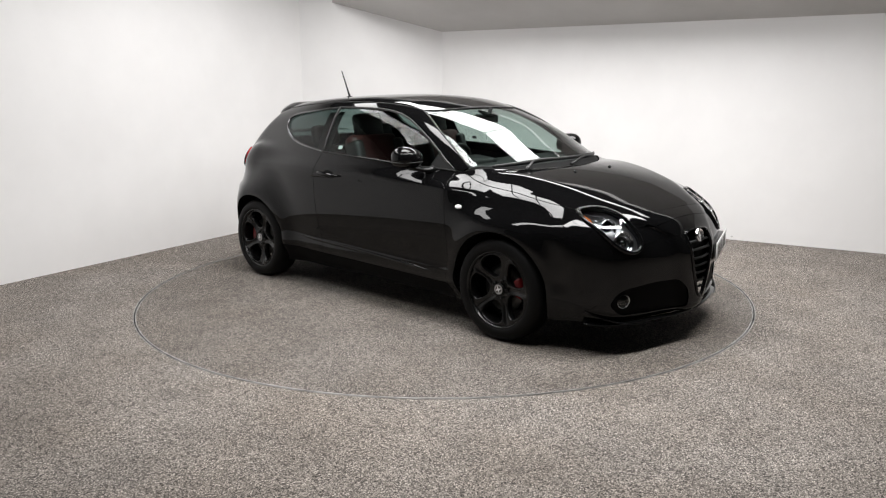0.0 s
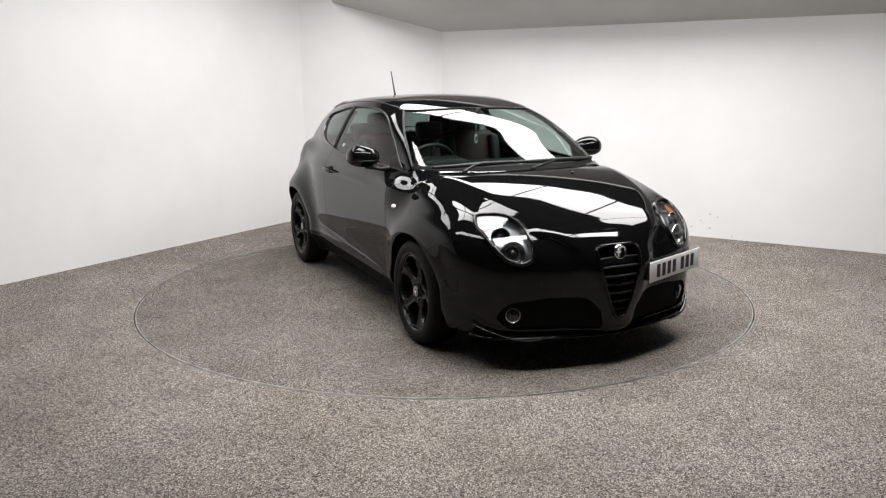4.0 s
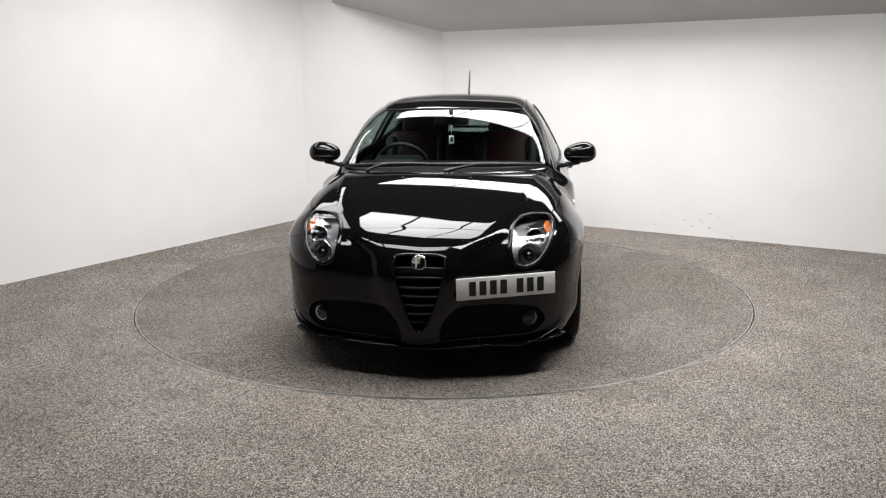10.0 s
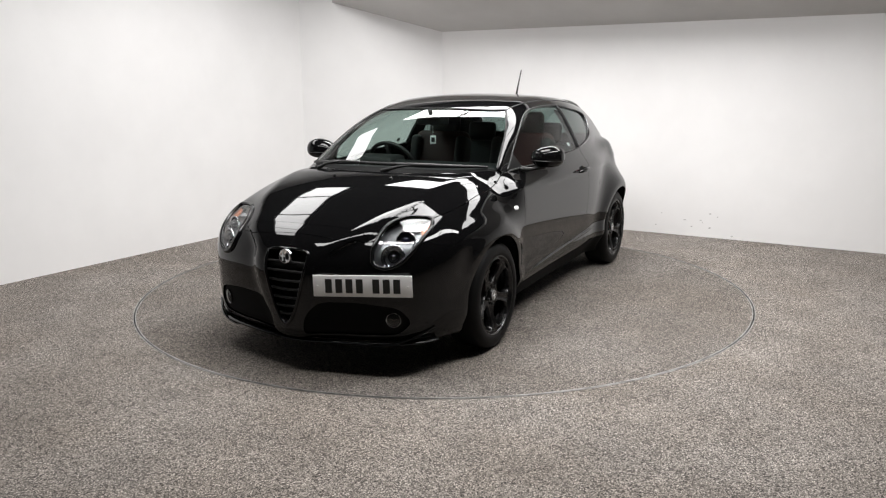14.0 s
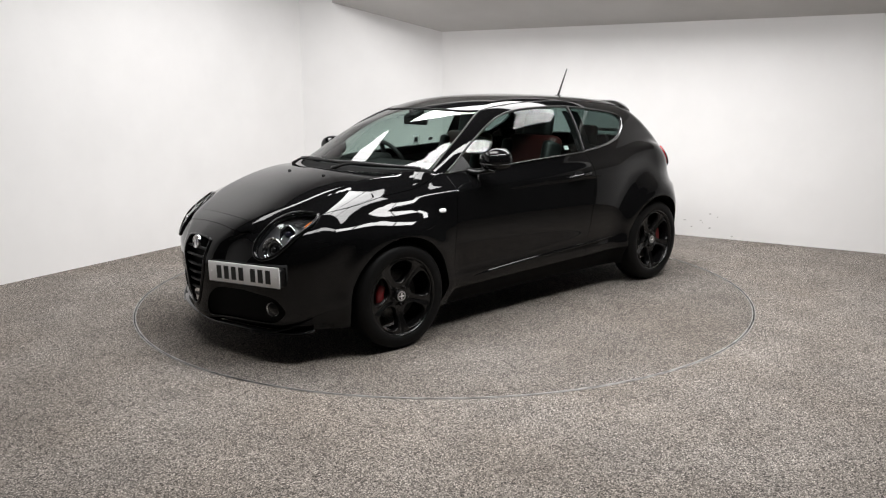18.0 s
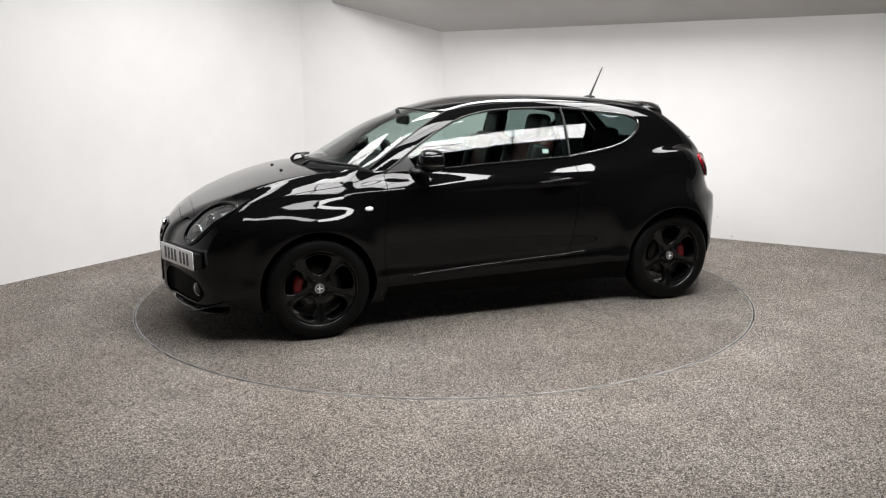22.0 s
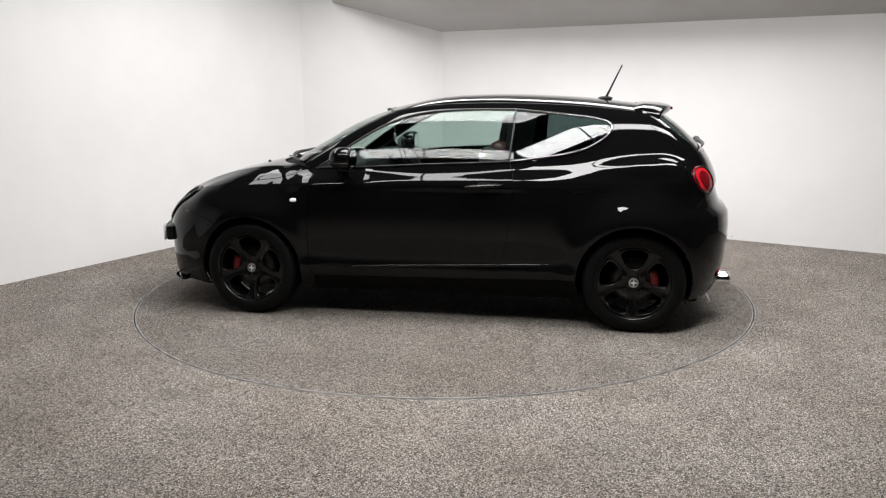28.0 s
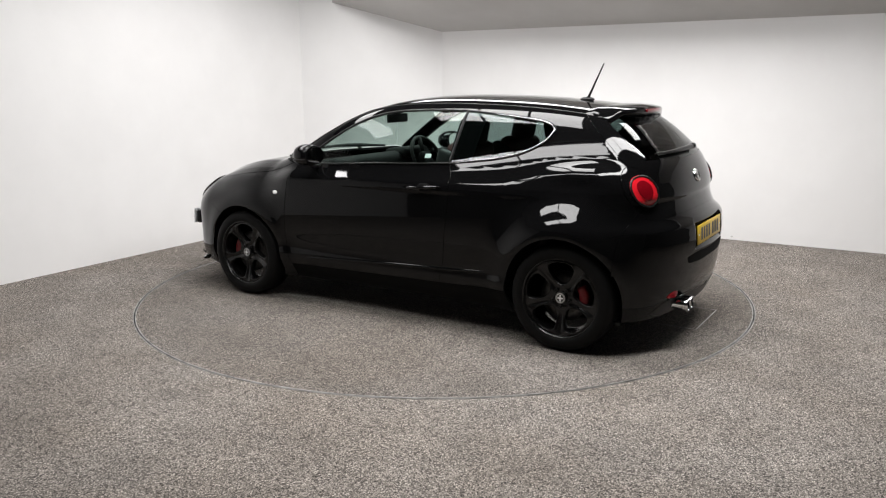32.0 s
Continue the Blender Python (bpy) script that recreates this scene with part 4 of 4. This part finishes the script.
# ---- mirrors, handles, small parts ----
def door_mirror(s):
    c = (.548, .878 * s, 1.056)
    ob = ball("door_mirror", c, (.100, .108, .080), PAINT, CAR, "glossy black door mirror", power=2.4, cut=-.048)
    # flat below, drawn in towards the door
    for q in ob.data.vertices:
        x, y, z = q.co.x - c[0], (q.co.y - c[1]) * s, q.co.z - c[2]
        inner = max(0.0, .3 - y / .1) / 1.3
        z = z * (.80 if z < 0 else 1 - .30 * inner)
        q.co = (c[0] + x * (1 - .22 * inner), c[1] + y * s, c[2] + z)
    band = [(c[0] + .1015 * math.cos(t) * (1 - .22 * max(0, .3 - math.sin(t)) / 1.3), c[1] + .1065 * math.sin(t) * s, c[2] - .018) for t in np.linspace(-1.2, 2.0, 24)]
    tube("mirror_joint", np.array(band), .0035, SEAL, ob, n=6)
    glass = []
    n = 24
    for k in range(n):
        t = 2 * math.pi * k / n
        glass.append((c[0] - .0495, c[1] + .080 * math.copysign(abs(math.cos(t)) ** .8, math.cos(t)), c[2] + .006 + .052 * math.copysign(abs(math.sin(t)) ** .8, math.sin(t))))
    part("mirror_glass", glass, [list(range(n))[::-1]], CHROME, ob, "mirror glass", smooth=False)
    tube("mirror_foot", spline([(.56, .87 * s, .998), (.575, .82 * s, .988), (.60, .76 * s, .978), (.62, .715 * s, .985)]), .026, SATIN, ob, "black foot", n=10, flat=.6, taper=[(0, 1.1), (.5, .8), (1, 1.4)])


door_mirror(1)
door_mirror(-1)

for s, d in ((1, door), (-1, door2)):
    cup = snap(loop([(-.285, .82, .905), (-.325, .82, .918), (-.365, .82, .910), (-.375, .83, .885), (-.33, .83, .868), (-.285, .83, .880)], .01)) * (1, s, 1)
    panel("handle_cup", [cup], "barrel", LINER, d, off=.004, lip=.003, inset=0)
    h = sideways([(-.198, .885), (-.26, .890), (-.35, .897), (-.452, .902)], .02) * (1, s, 1)
    k = np.linspace(0, 1, len(h))[:, None]
    tube("door_handle", h + np.array([0, s, 0]) * (.006 + .030 * np.sin(np.pi * k) ** .6), .017, PAINT, d, "black bar handle", n=12, flat=.8, taper=[(0, .25), (.12, .9), (.5, 1), (.88, .9), (1, .25)])
    r, kn = surface((.938, .84 * s, .786))
    rep = ball("side_repeater", (0, 0, 0), (.007, .024, .013), WHITE, CAR, "small clear side indicator", power=2.6)
    rep.matrix_basis = aim(r, Vector(kn))
    # black corner of the side window behind the mirror
    tri = [sideways([(.785, .992), (.705, 1.042), (.645, 1.082)]) * (1, s, 1), sideways([(.645, 1.082), (.60, .995)]) * (1, s, 1), sideways([(.60, .995), (.785, .987)]) * (1, s, 1)]
    panel("mirror_triangle", tri, "barrel", SATIN, d, "satin black window corner", off=-.001, lip=.01, inset=0)
    seal_top = np.concatenate([glass_top, quarter_top[1:], quarter_low[1:]]) * (1, s, 1)
    tube("window_seal", seal_top - np.array([0, .003 * s, 0]), .0075, SEAL, CAR, "black rubber window seal", n=8)
    tube("belt_trim", belt_line * (1, s, 1), .008, SATIN, d, "black belt trim", n=8, flat=.6)
    tr = np.concatenate([quarter_top[len(quarter_top) // 3:], quarter_low[1:]]) * (1, s, 1)
    tube("quarter_trim", tr + np.array([0, .006 * s, 0]), .007, TRIM_CHROME, CAR, "chrome window trim", n=8, taper=[(0, .3), (.2, 1), (.8, 1), (1, .4)])
    tube("b_post_trim", b_post * (1, s, 1) - np.array([0, .002 * s, 0]), .011, SEAL, CAR, n=8, flat=.5)
    tube("roof_ditch", ditch * (1, s, 1), .004, SEAL, CAR, n=6)
    tube("screen_seal", screen_side * (1, s, 1) - np.array([0, .002 * s, .001]), .007, SEAL, CAR, n=6)
tube("screen_header", np.concatenate([screen_top[::-1], screen_top[1:] * (1, -1, 1)]), .005, SEAL, CAR, n=6)

# black printed edge of the windscreen, wipers and washers
for pts, tip in (([(1.02, -.60, 1.006), (1.10, -.42, 1.018), (1.14, -.22, 1.028), (1.165, -.02, 1.030)], 0), ([(1.16, -.10, 1.028), (1.155, .15, 1.028), (1.08, .42, 1.022), (.945, .64, 1.012)], 1)):
    p = spline(pts)
    w = tube("wiper_blade", p + np.array([.0, 0, .008]), .010, SEAL, CAR, "black windscreen wiper", n=8, flat=1.5, taper=[(0, .6), (.5, 1), (1, .5)])
    a0 = np.array((1.175, -.46 if not tip else .02, .992))
    tube("wiper_arm", spline([tuple(a0), tuple((a0 + p[len(p) // 2]) / 2 + np.array([.01, 0, .018])), tuple(p[len(p) // 2] + np.array([0, 0, .014]))]), .009, SEAL, w, n=8, taper=[(0, 1.5), (.4, 1), (1, .6)])
for y in (-.2, .2):
    q, k = surface((1.357, y, .975))
    ball("washer_jet", tuple(q + k * .003), (.012, .009, .007), SATIN, CAR)

# aerial
q, k = surface((-1.045, 0, 1.42))
ball("aerial", (q[0] - .005, 0, q[2] + .004), (.050, .020, .016), SATIN, CAR, "black roof aerial")
tube("aerial_mast", spline([(q[0] - .01, 0, q[2] + .01), (-1.155, 0.004, 1.637)]), .009, SATIN, bpy.data.objects["aerial"], "thin mast", taper=[(0, 1.1), (.25, .75), (1, .45)])


# ---- tail ----
def spoiler():
    ny = 33
    ys = np.linspace(-.47, .47, ny)
    rows = []
    for y in ys:
        e = abs(y) / .47
        drop = .050 * max(0, e - .72) ** 2 / .28 ** 2
        back = .10 * e ** 2
        z0 = float(shoot(np.array([[-1.235 - .02 * (1 - e), y, .5]]), np.array([[0, 0, 1.0]]), 1.3)[0, 2])
        sec = [(-1.225 - .035 * (1 - e ** 2), z0 + .001), (-1.31 + back * .3, 1.394 - drop * .8 - .01 * e), (-1.41 + back * .8, 1.388 - drop - .012 * e), (-1.476 + back, 1.374 - drop - .012 * e),
               (-1.486 + back, 1.362 - drop - .012 * e), (-1.484 + back, 1.340 - drop - .010 * e), (-1.468 + back, 1.324 - drop - .008 * e), (-1.40 + back * .7, 1.316 - drop * .6), (-1.33 + back * .4, 1.314 - drop * .3)]
        rows.append([(x, y, z) for x, z in sec])
    m = len(rows[0])
    v = [q for r in rows for q in r]
    f = [[i * m + k, (i + 1) * m + k, (i + 1) * m + k + 1, i * m + k + 1] for i in range(ny - 1) for k in range(m - 1)]
    f += [list(range(m)), list(range((ny - 1) * m, ny * m))[::-1]]
    ob = part("roof_spoiler", v, f, PAINT, CAR, "black roof spoiler")
    rounded("brake_light", (.012, .26, .020), .005, RED_DEEP, ob, "dark red high brake light", at=pose(-1.484, 0, 1.351, 0, 4))


spoiler()
for s in (1, -1):
    lamp = panel("tail_lamp", [tail_all * (1, s, 1)], "tail", PAINT, CAR, "round red tail lamp in a black surround", off=.001, inset=.002, lip=.02)
    n = 24
    c = np.array([-1.645, .622, .938])
    u = np.array([.052, .052, -.008]) / np.linalg.norm([.052, .052, -.008])
    w = np.array([.012, .02, .085]) / np.linalg.norm([.012, .02, .085])
    circle = lambda r: snap(np.array([c + r * (math.cos(2 * math.pi * k / n) * u * .95 + math.sin(2 * math.pi * k / n) * w * 1.2) for k in range(n)])) * (1, s, 1)
    big, small = circle(.083), circle(.045)
    panel("red_lens", [big], "tail", RED_LENS, lamp, "glossy red lens", off=.010, inset=0, lip=.012, size=.02)
    tube("lens_ring", big + np.array([-.010, .006 * s, 0]), .006, SATIN, lamp, closed=True, n=8)
    panel("inner_lens", [small], "tail", RED_DEEP, lamp, off=.014, inset=0, lip=.006, size=.02)
q, k = surface((-1.775, 0, .97))
b = lathe("rear_badge", [(.039, -.004), (.039, .006), (.035, .009), (.032, .006), (0, .007)], CHROME, CAR, "round silver badge on the tailgate", axis="x", n=32, at=aim(q, Vector(k)))
part("badge_shape", [(.0085, -.024, -.006), (.0085, .024, -.006), (.0085, .024, .006), (.0085, -.024, .006)], [[0, 1, 2, 3]], DARK_METAL, b, smooth=False)
# rear wiper on the glass
wp = snap(spline([(-1.636, .45, 1.108), (-1.665, .25, 1.110), (-1.675, .0, 1.112), (-1.668, -.17, 1.113)]))
wn = grad(wp[:, 0], wp[:, 1], wp[:, 2])
wiper = tube("rear_wiper", wp + wn * .018, .020, SATIN, CAR, "black rear wiper", n=10, flat=.8, taper=[(0, .25), (.6, .8), (1, 1.0)])
ball("wiper_cap", tuple(wp[-1] + wn[-1] * .022), (.024, .035, .020), SATIN, wiper)
# lower tail
slot = [(-1.86, 0, .548), (-1.85, .30, .548), (-1.83, .385, .538), (-1.835, .37, .505), (-1.85, .30, .495), (-1.865, 0, .493)]
panel("bumper_slot", [snap(spline(slot[:3])), snap(spline(slot[2:]))], "tail", LINER, CAR, "dark slot in the rear bumper", both=True, off=.0015, lip=0, inset=0)
diff = [(-1.80, 0, .30), (-1.82, .40, .305), (-1.78, .55, .285), (-1.70, .62, .235), (-1.73, .52, .216), (-1.78, .3, .222), (-1.80, 0, .222)]
panel("rear_apron", [snap(spline(diff[:4])), snap(spline(diff[3:]))], "tail", SATIN, CAR, "satin black lower apron", both=True, off=.0015, lip=0, inset=0)
for s in (1, -1):
    fogp = snap(loop([(-1.80, .44, .345), (-1.79, .50, .345), (-1.77, .53, .325), (-1.79, .49, .315), (-1.80, .44, .318)], .012)) * (1, s, 1)
    panel("rear_fog_lamp", [fogp], "tail", RED_LENS if s > 0 else WHITE, CAR, "small red fog lamp" if s > 0 else "small clear reversing lamp", off=.004, lip=.006, inset=0, size=.03)
for y in (.405, .335):
    e = lathe("exhaust_tip", [(.030, .30), (.032, .0), (.034, -.01), (.036, -.004), (.036, .02), (.034, .3)], CHROME, CAR, "polished round exhaust tip", axis="x", n=28, at=pose(-1.865, y, .262))
    lathe("exhaust_bore", [(.031, .0), (.031, .12), (0, .12)], LINER, e, axis="x", n=24)


# ---- inside the car ----
def seat(x, y):
    s = new("seat")
    s.parent = CAR
    s.location = (x, y, 0)
    s["label"] = "black and dark red leather front seat"
    rounded("cushion", (.52, .48, .16), .05, RED_CLOTH, s, at=pose(.10, 0, .46, 0, -6))
    rounded("backrest", (.14, .46, .70), .055, RED_CLOTH, s, at=pose(-.215, 0, .81, 0, -15))
    for k in (-.20, .20):
        rounded("bolster", (.16, .09, .62), .035, LEATHER, s, "black side bolster", at=pose(-.18, k, .81, 0, -15))
    rounded("headrest", (.09, .26, .19), .04, LEATHER, s, "black headrest", at=pose(-.325, 0, 1.215, 0, -12))
    for k in (-.06, .06):
        tube("headrest_post", [(-.30, k, 1.04), (-.31, k, 1.12)], .007, CHROME, s)


seat(-.10, .355)
seat(-.10, -.355)
rounded("rear_bench", (.50, 1.16, .16), .05, LEATHER, CAR, "black rear bench", at=pose(-.80, 0, .48))
rounded("rear_backrest", (.14, 1.12, .56), .05, LEATHER, CAR, at=pose(-1.05, 0, .76, 0, -18))
for y in (-.30, .30):
    rounded("rear_headrest", (.08, .25, .16), .035, LEATHER, CAR, "black rear headrest", at=pose(-1.02, y, 1.12, 0, -12))
rounded("dashboard", (.50, 1.30, .26), .08, PLASTIC, CAR, "black dashboard", at=pose(.78, 0, .86, 0, 8))
rounded("instrument_hood", (.22, .34, .09), .04, PLASTIC, CAR, at=pose(.62, -.35, .99, 0, 5))
a = np.linspace(0, 2 * np.pi, 40, endpoint=False)
tilt = Matrix.Translation((.42, -.35, .945)) @ Matrix.Rotation(radians(-64), 4, "Y")
rim = tube("steering_wheel", np.stack([.185 * np.cos(a), .185 * np.sin(a), 0 * a], -1), .015, LEATHER, CAR, "black leather steering wheel", closed=True, n=10, at=tilt)
for t in (0, 2.1, 4.2):
    tube("spoke", [(.02 * math.cos(t), .02 * math.sin(t), -.02), (.18 * math.cos(t), .18 * math.sin(t), 0)], .017, PLASTIC, rim, n=8)
ball("hub", (0, 0, -.015), (.07, .07, .03), PLASTIC, rim, power=3)
rounded("steering_column", (.30, .09, .09), .03, PLASTIC, CAR, at=pose(.56, -.35, .88, 0, 26))
mirror = rounded("rear_view_mirror", (.03, .24, .065), .012, PLASTIC, CAR, "black interior mirror", at=pose(.455, 0, 1.275, 0, 0, 0))
tube("mirror_stem", [(.03, 0, .02), (.04, 0, .075)], .015, PLASTIC, mirror)
rounded("sensor_box", (.10, .10, .03), .012, PLASTIC, CAR, "black sensor cover on the windscreen", at=pose(.46, 0, 1.318, 0, 22))
tag = rounded("hanging_card", (.003, .040, .058), .001, WHITE, CAR, "small white card hung from the mirror", at=pose(.455, 0, 1.140, 0, 0, 35), seg=1)
part("card_picture", [(-.0018, -.012, -.016), (-.0018, .012, -.016), (-.0018, .012, .016), (-.0018, -.012, .016)], [[3, 2, 1, 0]], RED_DEEP, tag, smooth=False)
part("card_picture", [(.0018, -.012, -.016), (.0018, .012, -.016), (.0018, .012, .016), (.0018, -.012, .016)], [[0, 1, 2, 3]], INK, tag, smooth=False)
tube("card_string", [(0, 0, .029), (0, 0, .11)], .0012, WHITE, tag, n=5)
rounded("parcel_shelf", (.42, 1.05, .03), .01, PLASTIC, CAR, at=pose(-1.30, 0, .96))
rounded("centre_console", (.80, .20, .22), .05, PLASTIC, CAR, at=pose(.25, 0, .48))
card = panel("door_card", [door_front[2:-2], door_back[3:-1]], "barrel", PLASTIC, door, "black door lining", off=-.05, lip=0, inset=.02, size=.08)
mirrored(card, door2)
for s in (1, -1):
    st, kn = surface((-.30, .736 * s, 1.082))
    n = np.array(kn)
    u = np.array([1.0, 0, 0])
    u2, w2 = u * .022, np.array([0, -.5 * s, 1.0]) / 1.12 * .014
    base = st - n * .008
    part("window_sticker", [base - u2 - w2, base + u2 - w2, base + u2 + w2, base - u2 + w2], [[0, 1, 2, 3]], WHITE, door if s > 0 else door2, "small white window sticker", smooth=False)
# dark linings of the pillars behind the doors, and of the roof
for s in (1, -1):
    post = [sideways([(-.44, 1.04), (-.60, 1.05)]), sideways([(-.60, 1.05), (-.63, 1.335)]), sideways([(-.63, 1.335), (-.45, 1.345)]), sideways([(-.45, 1.345), (-.44, 1.04)])]
    panel("pillar_lining", [q * (1, s, 1) for q in post], "barrel", LINER, CAR, "black pillar lining", off=-.03, lip=0, inset=0, size=.06)


# ---- what moves ----
def motions():
    """The turntable turns clockwise at a steady 5.275 degrees a second and carries the car."""
    turn = [(t * .5, -43.655 - 5.2753 * t * .5) for t in range(65)]
    walk(TURNTABLE, [(t, pose(0, 0, 0, 0, 0, a)) for t, a in turn])
    walk(CAR, [(t, pose(0, 0, 0, 0, 0, a) @ pose(-.117, .099, 0)) for t, a in turn])


motions()
